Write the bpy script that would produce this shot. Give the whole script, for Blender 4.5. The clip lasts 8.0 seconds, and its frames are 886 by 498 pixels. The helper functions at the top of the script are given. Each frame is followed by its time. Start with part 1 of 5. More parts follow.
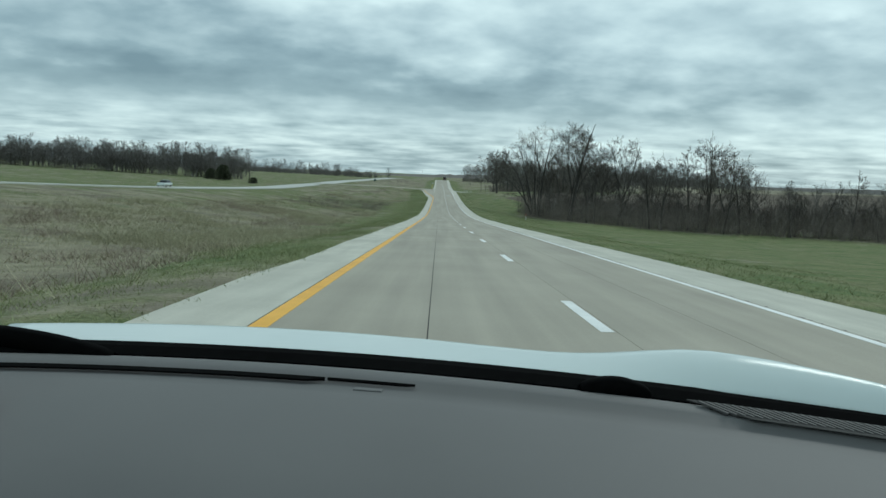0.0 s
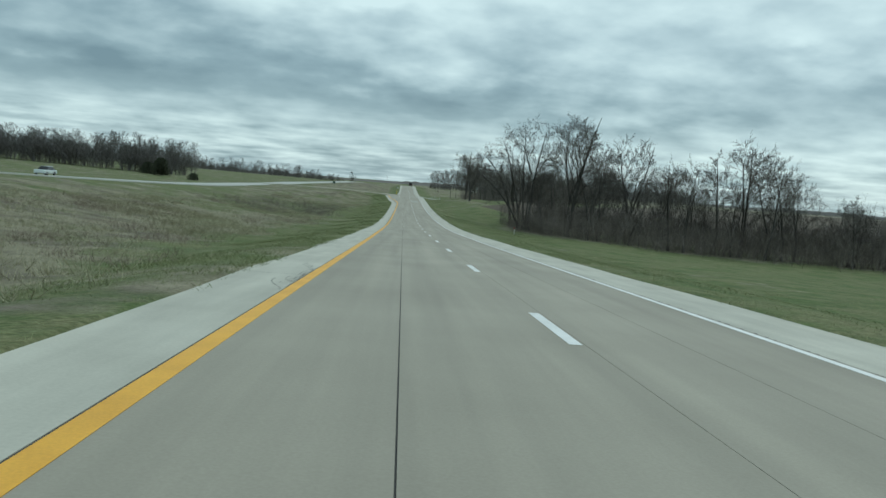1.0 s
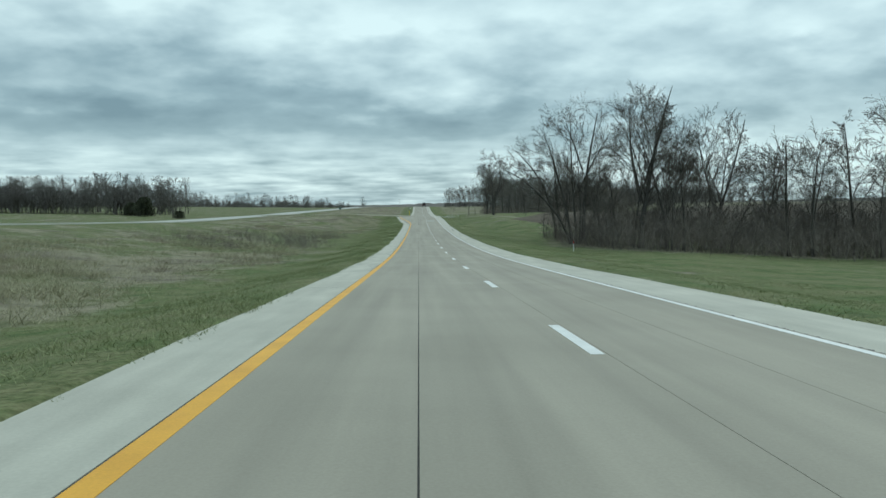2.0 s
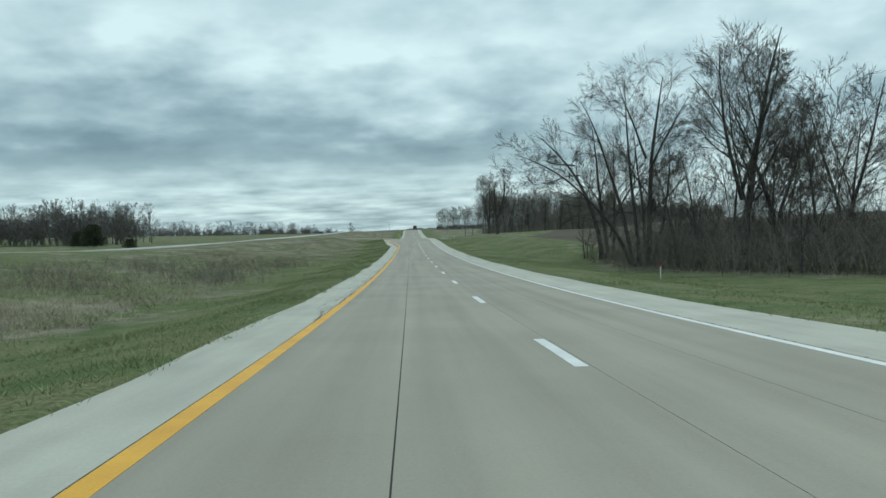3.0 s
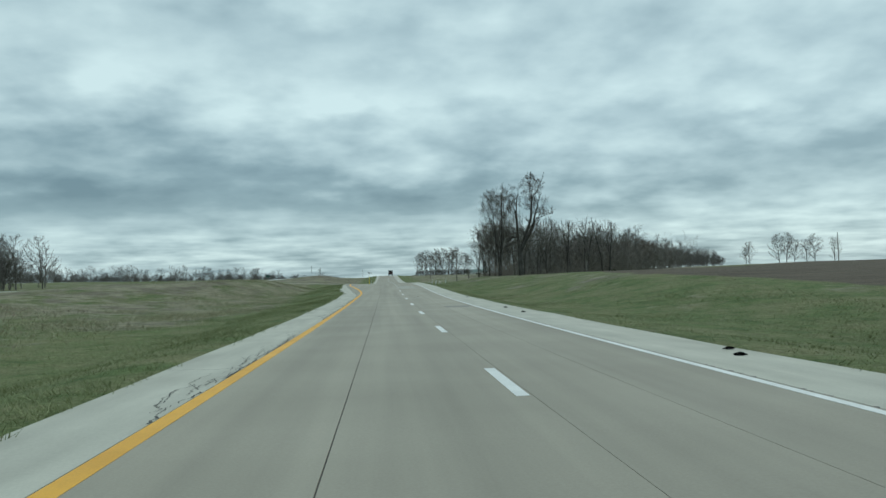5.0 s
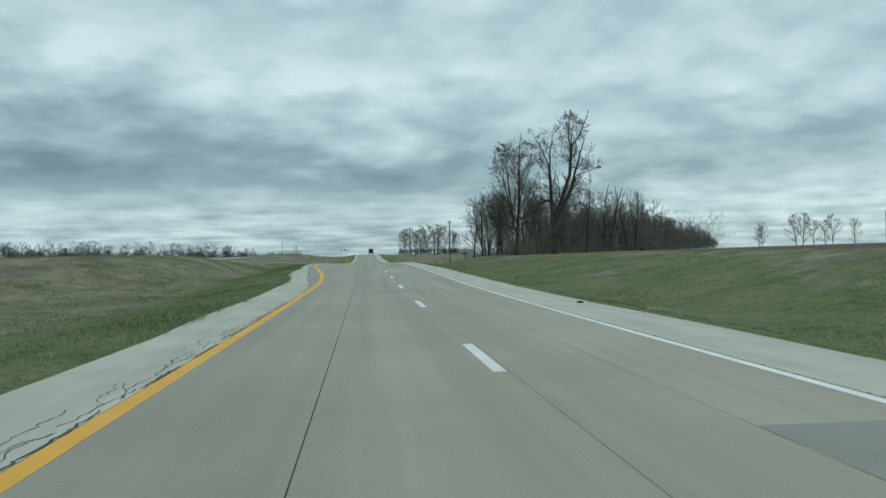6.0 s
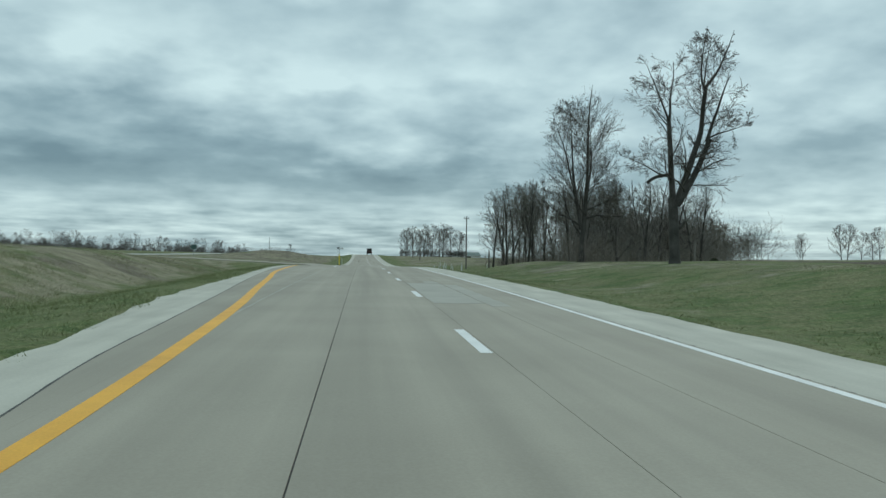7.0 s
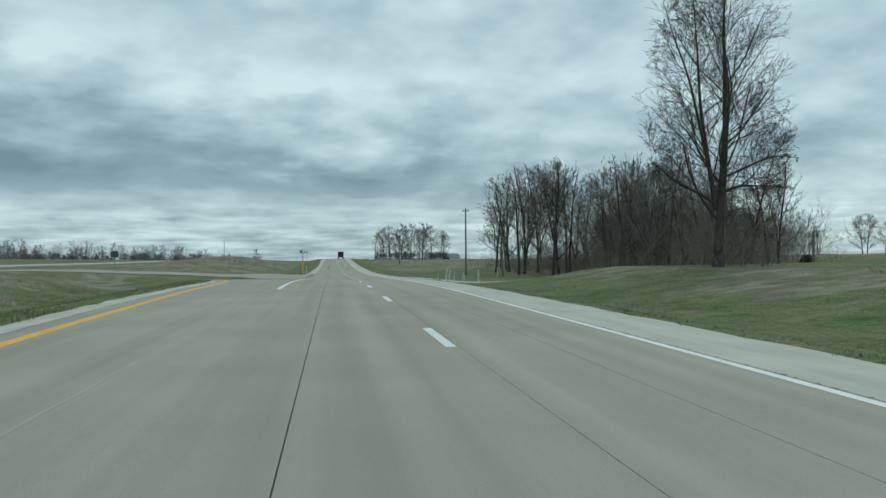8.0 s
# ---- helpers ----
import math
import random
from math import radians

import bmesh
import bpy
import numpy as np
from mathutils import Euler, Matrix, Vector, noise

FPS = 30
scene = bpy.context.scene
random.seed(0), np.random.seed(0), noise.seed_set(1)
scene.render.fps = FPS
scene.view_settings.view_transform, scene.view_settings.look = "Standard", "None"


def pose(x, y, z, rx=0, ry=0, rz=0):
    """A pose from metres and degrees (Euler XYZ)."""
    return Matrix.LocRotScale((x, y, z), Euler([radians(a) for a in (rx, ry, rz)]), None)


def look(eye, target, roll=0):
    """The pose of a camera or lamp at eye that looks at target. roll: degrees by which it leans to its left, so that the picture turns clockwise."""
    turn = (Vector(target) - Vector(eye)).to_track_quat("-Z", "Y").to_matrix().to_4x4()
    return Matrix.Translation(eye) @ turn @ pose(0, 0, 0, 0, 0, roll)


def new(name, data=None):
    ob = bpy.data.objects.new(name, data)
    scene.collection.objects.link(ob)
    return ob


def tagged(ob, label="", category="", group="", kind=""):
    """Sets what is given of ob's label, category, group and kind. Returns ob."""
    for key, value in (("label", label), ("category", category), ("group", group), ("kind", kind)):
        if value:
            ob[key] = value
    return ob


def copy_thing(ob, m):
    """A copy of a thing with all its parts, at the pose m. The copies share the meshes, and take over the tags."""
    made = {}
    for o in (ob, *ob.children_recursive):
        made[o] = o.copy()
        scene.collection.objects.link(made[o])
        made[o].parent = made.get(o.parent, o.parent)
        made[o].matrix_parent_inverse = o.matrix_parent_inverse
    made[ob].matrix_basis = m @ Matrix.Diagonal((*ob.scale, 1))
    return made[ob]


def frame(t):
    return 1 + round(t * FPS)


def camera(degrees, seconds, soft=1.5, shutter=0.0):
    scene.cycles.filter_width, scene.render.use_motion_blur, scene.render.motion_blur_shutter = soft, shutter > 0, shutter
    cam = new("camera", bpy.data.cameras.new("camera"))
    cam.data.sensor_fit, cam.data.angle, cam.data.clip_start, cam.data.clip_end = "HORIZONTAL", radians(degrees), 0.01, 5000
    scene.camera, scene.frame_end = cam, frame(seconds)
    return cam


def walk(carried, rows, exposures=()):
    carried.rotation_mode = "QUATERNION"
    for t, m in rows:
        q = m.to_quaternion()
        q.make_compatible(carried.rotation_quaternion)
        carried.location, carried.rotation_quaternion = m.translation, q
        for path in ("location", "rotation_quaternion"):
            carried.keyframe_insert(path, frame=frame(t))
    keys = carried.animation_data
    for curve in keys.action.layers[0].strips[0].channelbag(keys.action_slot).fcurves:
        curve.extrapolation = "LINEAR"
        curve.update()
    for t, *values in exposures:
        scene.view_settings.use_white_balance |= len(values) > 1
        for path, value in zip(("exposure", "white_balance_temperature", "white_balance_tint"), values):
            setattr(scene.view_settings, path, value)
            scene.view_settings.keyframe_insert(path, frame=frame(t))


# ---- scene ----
cam = camera(59.93, 8.0)
ROWS = [
    (0.0, pose(-2.073, -9.008, 1.798, 84.403, -2.331, -0.218)),
    (0.2, pose(-2.136, -1.674, 1.480, 85.960, -2.920, -1.277)),
    (0.5, pose(-2.153, 9.265, 0.986, 88.478, -3.513, -2.639)),
    (0.7, pose(-2.160, 16.434, 0.660, 88.538, -4.168, -3.129)),
    (1.0, pose(-2.203, 27.491, 0.167, 85.162, -4.447, -2.789)),
    (1.2, pose(-2.233, 34.798, -0.156, 83.006, -4.734, -2.440)),
    (1.5, pose(-2.237, 45.786, -0.665, 83.940, -4.061, -1.620)),
    (1.7, pose(-2.167, 52.852, -1.002, 84.794, -2.542, -1.240)),
    (2.0, pose(-2.126, 64.132, -1.495, 86.626, 0.440, -1.831)),
    (2.2, pose(-2.078, 71.537, -1.813, 87.346, 1.329, -2.261)),
    (3.3, pose(-1.962, 111.745, -3.546, 88.884, 2.049, -2.548)),
    (3.5, pose(-1.929, 119.057, -3.757, 89.301, 2.222, -2.587)),
    (3.7, pose(-1.850, 126.271, -3.972, 89.773, 2.180, -2.644)),
    (4.0, pose(-1.759, 137.202, -4.219, 90.483, 2.450, -2.912)),
    (4.2, pose(-1.715, 144.498, -4.376, 90.980, 2.508, -3.109)),
    (4.5, pose(-1.694, 155.407, -4.608, 91.651, 1.911, -3.535)),
    (4.7, pose(-1.638, 162.638, -4.734, 92.167, 1.791, -3.780)),
    (5.8, pose(-1.640, 202.906, -5.012, 90.839, 1.068, -5.811)),
    (6.0, pose(-1.642, 210.077, -5.058, 90.539, 0.972, -5.835)),
    (6.2, pose(-1.647, 217.245, -5.079, 90.718, 0.715, -5.989)),
    (6.5, pose(-1.685, 227.936, -5.093, 90.815, -0.858, -6.068)),
    (6.7, pose(-1.693, 235.005, -5.084, 90.742, -0.870, -6.094)),
    (7.0, pose(-1.727, 245.616, -5.020, 90.756, -0.886, -6.040)),
    (7.2, pose(-1.771, 252.681, -4.939, 90.682, -0.246, -6.159)),
    (7.5, pose(-1.779, 263.299, -4.831, 90.528, 0.494, -6.150)),
    (7.7, pose(-1.804, 270.426, -4.743, 90.466, 0.702, -6.496)),
    (8.0, pose(-1.782, 281.075, -4.621, 90.876, 0.343, -8.204)),
]
walk(cam, ROWS, [(0.0, -0.02, 5960, 1), (0.9, -0.10, 5960, 1), (1.5, 0.05, 5960, 1), (3.5, -0.04, 5960, 1), (4.7, -0.12, 5960, 1), (6.0, -0.18, 5960, 1), (8.0, -0.17, 5960, 1)])

# ---- world, sun ----
world = bpy.data.worlds.new("overcast_sky")
scene.world = world
world.use_nodes = True


# cloud masses of the overcast: azimuth from the road, height, half widths (degrees) and how light
CLOUDS = [(-23, 6.2, 9, 1.6, -0.27), (-9, 7.2, 9, 2.0, -0.20), (1, 5.4, 7, 1.3, -0.22), (-20, 9.8, 9, 1.8, -0.20), (8, 6.6, 6, 1.6, -0.11), (15, 4.6, 8, 1.3, -0.08),
          (-2, 12.9, 4.6, 1.2, 0.22), (-15, 14.6, 9, 1.7, 0.16), (9, 13.4, 3.2, 0.8, 0.12), (27, 11.3, 2.2, 0.9, 0.20), (33, 4.6, 4, 1.5, 0.12), (15, 11.5, 6, 3.0, 0.08),
          (20, 11.6, 3.2, 0.8, -0.14), (-5, 18.4, 8, 1.3, -0.13), (29, 8.3, 6, 1.0, -0.09)]


def sky_nodes(nt):
    """A layered overcast: big soft masses, broken by flattened billows that shrink to streaks at the horizon."""
    n, l = nt.nodes, nt.links
    n.clear()

    def calc(op, *args):
        nd = n.new("ShaderNodeMath")
        nd.operation = op
        for i, v in enumerate(args):
            if isinstance(v, (int, float)):
                nd.inputs[i].default_value = v
            else:
                l.new(v, nd.inputs[i])
        return nd.outputs[0]

    def cloud_noise(vec, scale, detail, rough, warp):
        t = n.new("ShaderNodeTexNoise")
        t.inputs["Scale"].default_value, t.inputs["Detail"].default_value = scale, detail
        t.inputs["Roughness"].default_value, t.inputs["Distortion"].default_value = rough, warp
        l.new(vec, t.inputs[0])
        return t.outputs[0]

    co, sep = n.new("ShaderNodeTexCoord"), n.new("ShaderNodeSeparateXYZ")
    l.new(co.outputs["Generated"], sep.inputs[0])
    x, y, z = sep.outputs
    up = calc("MAXIMUM", z, 0.0)

    def deck(c, level):
        """The sky's way carried on to a flat cloud deck."""
        v = n.new("ShaderNodeCombineXYZ")
        h = calc("ADD", up, c)
        l.new(calc("DIVIDE", x, h), v.inputs[0]), l.new(calc("DIVIDE", y, h), v.inputs[1])
        v.inputs[2].default_value = level
        return v.outputs[0]

    near, far = deck(0.26, 3.7), deck(0.08, 1.3)
    broad = cloud_noise(near, 1.5, 4, 0.45, 0.0)
    billow = cloud_noise(near, 4.6, 5, 0.46, 0.0)
    streak = cloud_noise(far, 2.0, 4, 0.45, 0.0)
    wisps = cloud_noise(near, 12.0, 4, 0.5, 0.0)
    az = calc("MULTIPLY_ADD", calc("SUBTRACT", broad, 0.5), 14.0, calc("MULTIPLY", calc("ARCTAN2", x, y), 57.3))
    el = calc("MULTIPLY_ADD", calc("SUBTRACT", billow, 0.5), 4.0, calc("MULTIPLY", calc("ARCSINE", z), 57.3))
    total = 0.0
    for a, e, wa, we, amount in CLOUDS:
        p, q = calc("MULTIPLY", calc("SUBTRACT", az, float(a)), 1 / wa), calc("MULTIPLY", calc("SUBTRACT", el, e), 1 / we)
        bell = calc("EXPONENT", calc("MULTIPLY", calc("ADD", calc("MULTIPLY", p, p), calc("MULTIPLY", q, q)), -1.0))
        total = calc("MULTIPLY_ADD", bell, amount, total)
    level = n.new("ShaderNodeFloatCurve")
    c = level.mapping.curves[0]
    for px, py in ((0.02, 0.58), (0.045, 0.66), (0.075, 0.60), (0.11, 0.53), (0.16, 0.58), (0.22, 0.66), (0.30, 0.66), (0.45, 0.60)):
        c.points.new(px, py)
    c.points[0].location, c.points[-1].location = (0.0, 0.50), (1.0, 0.55)
    level.mapping.update()
    l.new(up, level.inputs[1])
    low = n.new("ShaderNodeMapRange")
    low.inputs[1].default_value, low.inputs[2].default_value, low.inputs[3].default_value, low.inputs[4].default_value = 0.04, 0.11, 1.0, 0.0
    l.new(up, low.inputs[0])
    v = calc("ADD", level.outputs[0], total)
    v = calc("MULTIPLY_ADD", calc("SUBTRACT", billow, 0.5), 0.70, v)
    v = calc("MULTIPLY_ADD", calc("SUBTRACT", broad, 0.5), 0.25, v)
    v = calc("MULTIPLY_ADD", calc("SUBTRACT", wisps, 0.5), 0.16, v)
    v = calc("ADD", v, calc("MULTIPLY", calc("MULTIPLY", calc("SUBTRACT", streak, 0.5), 0.80), low.outputs[0]))
    ramp = n.new("ShaderNodeValToRGB")
    r = ramp.color_ramp
    r.elements[0].position, r.elements[0].color = 0.12, (0.205, 0.290, 0.325, 1)
    r.elements[1].position, r.elements[1].color = 0.86, (0.82, 0.94, 0.92, 1)
    r.elements.new(0.38).color = (0.335, 0.440, 0.470, 1)
    r.elements.new(0.60).color = (0.550, 0.665, 0.680, 1)
    l.new(v, ramp.inputs[0])
    blue = n.new("ShaderNodeTexSky")
    blue.sky_type, blue.sun_disc = "NISHITA", False
    blue.sun_elevation, blue.sun_rotation = radians(SUN_UP), radians(SUN_TURN)
    bs = n.new("ShaderNodeMix")
    bs.data_type, bs.blend_type = "RGBA", "MULTIPLY"
    bs.inputs[0].default_value = 1.0
    l.new(blue.outputs[0], bs.inputs[6])
    bs.inputs[7].default_value = (0.085, 0.085, 0.085, 1)
    gap = n.new("ShaderNodeMix")
    gap.data_type = "RGBA"
    gap.inputs[0].default_value = 0.12
    l.new(ramp.outputs[0], gap.inputs[6]), l.new(bs.outputs[2], gap.inputs[7])
    bg, out = n.new("ShaderNodeBackground"), n.new("ShaderNodeOutputWorld")
    l.new(gap.outputs[2], bg.inputs[0]), l.new(bg.outputs[0], out.inputs[0])


SUN_UP, SUN_TURN = 48.0, 35.0
sky_nodes(world.node_tree)
sun = new("sun", bpy.data.lights.new("sun", "SUN"))
sun.data.energy, sun.data.angle, sun.data.color = 0.95, radians(25), (1.0, 0.97, 0.90)
sun.matrix_world = look((60, 80, 100), (0, 0, 0))


# ---- materials ----
def material(name, dark, light, scale=1.0, fine=18.0, rough=0.85, bump=0.3, bump_size=0.02, metal=0.0, islands=0.0, low=0.35, high=0.68, gloss=0.5):
    """Two scales of noise between two colours, with relief. Sizes are features per metre."""
    m = bpy.data.materials.new(name)
    m.use_nodes = True
    nt = m.node_tree
    n, l = nt.nodes, nt.links
    b = n["Principled BSDF"]
    b.inputs["Roughness"].default_value, b.inputs["Metallic"].default_value = rough, metal
    b.inputs["Specular IOR Level"].default_value = gloss
    geo = n.new("ShaderNodeNewGeometry")
    a, c = n.new("ShaderNodeTexNoise"), n.new("ShaderNodeTexNoise")
    a.inputs["Scale"].default_value, c.inputs["Scale"].default_value = scale, fine
    a.inputs["Detail"].default_value, c.inputs["Detail"].default_value = 5, 4
    l.new(geo.outputs["Position"], a.inputs[0]), l.new(geo.outputs["Position"], c.inputs[0])
    s = n.new("ShaderNodeMath")
    s.operation = "MULTIPLY_ADD"
    s.inputs[1].default_value = 0.4
    h = n.new("ShaderNodeMath")
    h.operation = "MULTIPLY"
    h.inputs[1].default_value = 0.6
    l.new(a.outputs[0], h.inputs[0]), l.new(c.outputs[0], s.inputs[0]), l.new(h.outputs[0], s.inputs[2])
    value = s.outputs[0]
    if islands:
        v = n.new("ShaderNodeMath")
        v.operation = "MULTIPLY_ADD"
        v.inputs[1].default_value = islands
        w = n.new("ShaderNodeMath")
        w.operation = "SUBTRACT"
        w.inputs[1].default_value = 0.5
        l.new(geo.outputs["Random Per Island"], w.inputs[0]), l.new(w.outputs[0], v.inputs[0]), l.new(value, v.inputs[2])
        value = v.outputs[0]
    ramp = n.new("ShaderNodeValToRGB")
    ramp.color_ramp.elements[0].position, ramp.color_ramp.elements[0].color = low, (*dark, 1)
    ramp.color_ramp.elements[1].position, ramp.color_ramp.elements[1].color = high, (*light, 1)
    l.new(value, ramp.inputs[0]), l.new(ramp.outputs[0], b.inputs["Base Color"])
    if bump:
        bp = n.new("ShaderNodeBump")
        bp.inputs["Strength"].default_value, bp.inputs["Distance"].default_value = bump, bump_size
        l.new(c.outputs[0], bp.inputs["Height"]), l.new(bp.outputs[0], b.inputs["Normal"])
    return m


def ground_material():
    """Short green turf, dry tan grass and tilled soil, mixed by the plan's two fields and broken up by noise."""
    m = bpy.data.materials.new("grassland")
    m.use_nodes = True
    nt = m.node_tree
    n, l = nt.nodes, nt.links
    b = n["Principled BSDF"]
    b.inputs["Roughness"].default_value, b.inputs["Specular IOR Level"].default_value = 0.95, 0.15
    geo = n.new("ShaderNodeNewGeometry")

    def noise_tex(scale, detail=6, stretch=None):
        t = n.new("ShaderNodeTexNoise")
        t.inputs["Scale"].default_value, t.inputs["Detail"].default_value = scale, detail
        if stretch:
            mp = n.new("ShaderNodeMapping")
            mp.inputs["Scale"].default_value = stretch
            l.new(geo.outputs["Position"], mp.inputs[0]), l.new(mp.outputs[0], t.inputs[0])
        else:
            l.new(geo.outputs["Position"], t.inputs[0])
        return t.outputs[0]

    def ramp(value, p0, c0, p1, c1):
        r = n.new("ShaderNodeValToRGB")
        r.color_ramp.elements[0].position, r.color_ramp.elements[0].color = p0, (*c0, 1)
        r.color_ramp.elements[1].position, r.color_ramp.elements[1].color = p1, (*c1, 1)
        l.new(value, r.inputs[0])
        return r.outputs[0]

    def mix(f, a, c):
        x = n.new("ShaderNodeMix")
        x.data_type = "RGBA"
        l.new(f, x.inputs[0]), l.new(a, x.inputs[6]), l.new(c, x.inputs[7])
        return x.outputs[2]

    def math2(op, a, c):
        x = n.new("ShaderNodeMath")
        x.operation = op
        for i, v in enumerate((a, c)):
            if isinstance(v, float):
                x.inputs[i].default_value = v
            else:
                l.new(v, x.inputs[i])
        return x.outputs[0]

    def field(name):
        a = n.new("ShaderNodeAttribute")
        a.attribute_name = name
        return a.outputs["Fac"]

    fine, mid, wide = noise_tex(9.0), noise_tex(0.9), noise_tex(0.09)
    green = ramp(math2("ADD", math2("MULTIPLY", fine, 0.55), math2("MULTIPLY", mid, 0.45)), 0.36, (0.060, 0.090, 0.030), 0.66, (0.155, 0.204, 0.076))
    tan = ramp(math2("ADD", math2("MULTIPLY", fine, 0.5), math2("MULTIPLY", mid, 0.5)), 0.34, (0.168, 0.152, 0.100), 0.68, (0.355, 0.326, 0.230))
    soil = ramp(math2("ADD", math2("MULTIPLY", fine, 0.35), math2("MULTIPLY", noise_tex(0.5, 5, (0.25, 3.0, 1.0)), 0.65)), 0.34, (0.080, 0.064, 0.048), 0.66, (0.155, 0.126, 0.096))
    brk = math2("SUBTRACT", math2("ADD", math2("MULTIPLY", mid, 0.9), math2("MULTIPLY", wide, 1.1)), 1.0)
    rust = ramp(math2("ADD", math2("MULTIPLY", fine, 0.4), math2("MULTIPLY", mid, 0.6)), 0.34, (0.115, 0.100, 0.072), 0.68, (0.225, 0.198, 0.150))
    patch = n.new("ShaderNodeMapRange")
    patch.inputs[1].default_value, patch.inputs[2].default_value = 0.47, 0.62
    l.new(noise_tex(0.22, 5), patch.inputs[0])
    tan = mix(patch.outputs[0], tan, rust)
    dry = math2("ADD", field("dry"), math2("ADD", math2("ADD", math2("MULTIPLY", brk, 1.2), math2("MULTIPLY", math2("SUBTRACT", noise_tex(0.42, 5), 0.5), 1.5)), math2("MULTIPLY", math2("SUBTRACT", noise_tex(0.16, 4, (1.0, 0.6, 1.0)), 0.5), 2.2)))
    dryc = n.new("ShaderNodeMapRange")
    dryc.inputs[1].default_value, dryc.inputs[2].default_value = 0.25, 0.75
    l.new(dry, dryc.inputs[0])
    pale = ramp(fine, 0.36, (0.146, 0.142, 0.070), 0.66, (0.278, 0.264, 0.146))
    worn = n.new("ShaderNodeMapRange")
    worn.inputs[1].default_value, worn.inputs[2].default_value, worn.inputs[4].default_value = 0.40, 0.62, 0.85
    l.new(math2("ADD", math2("MULTIPLY", noise_tex(0.35, 6), 0.6), math2("MULTIPLY", noise_tex(2.2, 4), 0.4)), worn.inputs[0])
    green = mix(worn.outputs[0], green, pale)
    col = mix(dryc.outputs[0], green, tan)
    sl = n.new("ShaderNodeMapRange")
    sl.inputs[1].default_value, sl.inputs[2].default_value = 0.35, 0.65
    l.new(math2("ADD", field("soil"), math2("MULTIPLY", brk, 0.5)), sl.inputs[0])
    col = mix(sl.outputs[0], col, soil)
    l.new(col, b.inputs["Base Color"])
    bp = n.new("ShaderNodeBump")
    bp.inputs["Strength"].default_value, bp.inputs["Distance"].default_value = 0.7, 0.12
    l.new(math2("ADD", fine, mid), bp.inputs["Height"]), l.new(bp.outputs[0], b.inputs["Normal"])
    return m


GRASSLAND = ground_material()
LANE = material("worn_concrete_lane", (0.306, 0.278, 0.222), (0.392, 0.358, 0.290), 0.35, 40, 0.8, 0.25, 0.004, low=0.3, high=0.7)


def streaked(m, across, along, low, high):
    """Long faint stains and wheel tracks along the road, over a material's colour."""
    n, l = m.node_tree.nodes, m.node_tree.links
    b = n["Principled BSDF"]
    link = b.inputs["Base Color"].links[0]
    src = link.from_socket
    geo, mp, t, r, x = n.new("ShaderNodeNewGeometry"), n.new("ShaderNodeMapping"), n.new("ShaderNodeTexNoise"), n.new("ShaderNodeMapRange"), n.new("ShaderNodeMix")
    mp.inputs["Scale"].default_value = (across, along, 1)
    t.inputs["Scale"].default_value, t.inputs["Detail"].default_value = 1.0, 5
    r.inputs[1].default_value, r.inputs[2].default_value, r.inputs[3].default_value, r.inputs[4].default_value = 0.3, 0.7, low, high
    x.data_type, x.blend_type = "RGBA", "MULTIPLY"
    x.inputs[0].default_value = 1.0
    l.new(geo.outputs["Position"], mp.inputs[0]), l.new(mp.outputs[0], t.inputs[0]), l.new(t.outputs[0], r.inputs[0])
    l.new(src, x.inputs[6]), l.new(r.outputs[0], x.inputs[7]), l.new(x.outputs[2], b.inputs["Base Color"])


streaked(LANE, 1.6, 0.035, 0.84, 1.10)
SHOULDER = material("pale_concrete_shoulder", (0.445, 0.428, 0.362), (0.575, 0.556, 0.476), 0.6, 30, 0.85, 0.35, 0.006, low=0.3, high=0.7)
streaked(SHOULDER, 2.2, 0.25, 0.86, 1.08)
FAR_ROAD = material("pale_far_concrete", (0.42, 0.42, 0.39), (0.52, 0.515, 0.48), 0.2, 5, 0.85, 0.1)
PATCH = material("light_patch_concrete", (0.35, 0.335, 0.29), (0.43, 0.415, 0.36), 0.8, 30, 0.85, 0.2, 0.004)
STAIN = material("stained_concrete", (0.215, 0.205, 0.185), (0.275, 0.262, 0.235), 0.9, 30, 0.75, 0.2, 0.004)
SEAL = material("dark_joint_sealant", (0.035, 0.033, 0.03), (0.07, 0.066, 0.06), 2, 30, 0.7, 0.1)
YELLOW = material("worn_yellow_paint", (0.66, 0.315, 0.022), (0.86, 0.450, 0.036), 1.5, 45, 0.6, 0.2, 0.002, low=0.28, high=0.6)
WHITE = material("worn_white_paint", (0.62, 0.62, 0.60), (0.84, 0.84, 0.82), 1.5, 45, 0.6, 0.2, 0.002, low=0.28, high=0.6)
BARK = material("grey_brown_bark", (0.050, 0.047, 0.043), (0.122, 0.114, 0.104), 1.2, 14, 0.95, 0.8, 0.03, gloss=0.1)
TWIG = material("bare_twigs", (0.094, 0.084, 0.074), (0.172, 0.155, 0.138), 0.4, 6, 0.95, 0, islands=0.5, gloss=0.1)
# same twigs with a lifted colour, to offset the self-shadow inside the wood
LIGHTENED_TWIG = material("lightened_bare_twigs", (0.140, 0.128, 0.114), (0.250, 0.230, 0.206), 0.4, 6, 0.95, 0, islands=0.5, gloss=0.1)
BRUSH = material("bare_brush", (0.155, 0.133, 0.116), (0.295, 0.256, 0.222), 0.25, 3, 0.95, 0, islands=0.6, gloss=0.1)
# distance haze is put into this base colour, lighter than the near bark
FARWOOD = material("far_bare_wood", (0.120, 0.112, 0.104), (0.215, 0.200, 0.187), 0.05, 1.0, 0.95, 0, islands=0.4, gloss=0.1)
CEDAR = material("dark_evergreen_needles", (0.045, 0.052, 0.036), (0.100, 0.106, 0.070), 0.8, 8, 0.9, 0, islands=0.5, gloss=0.1)
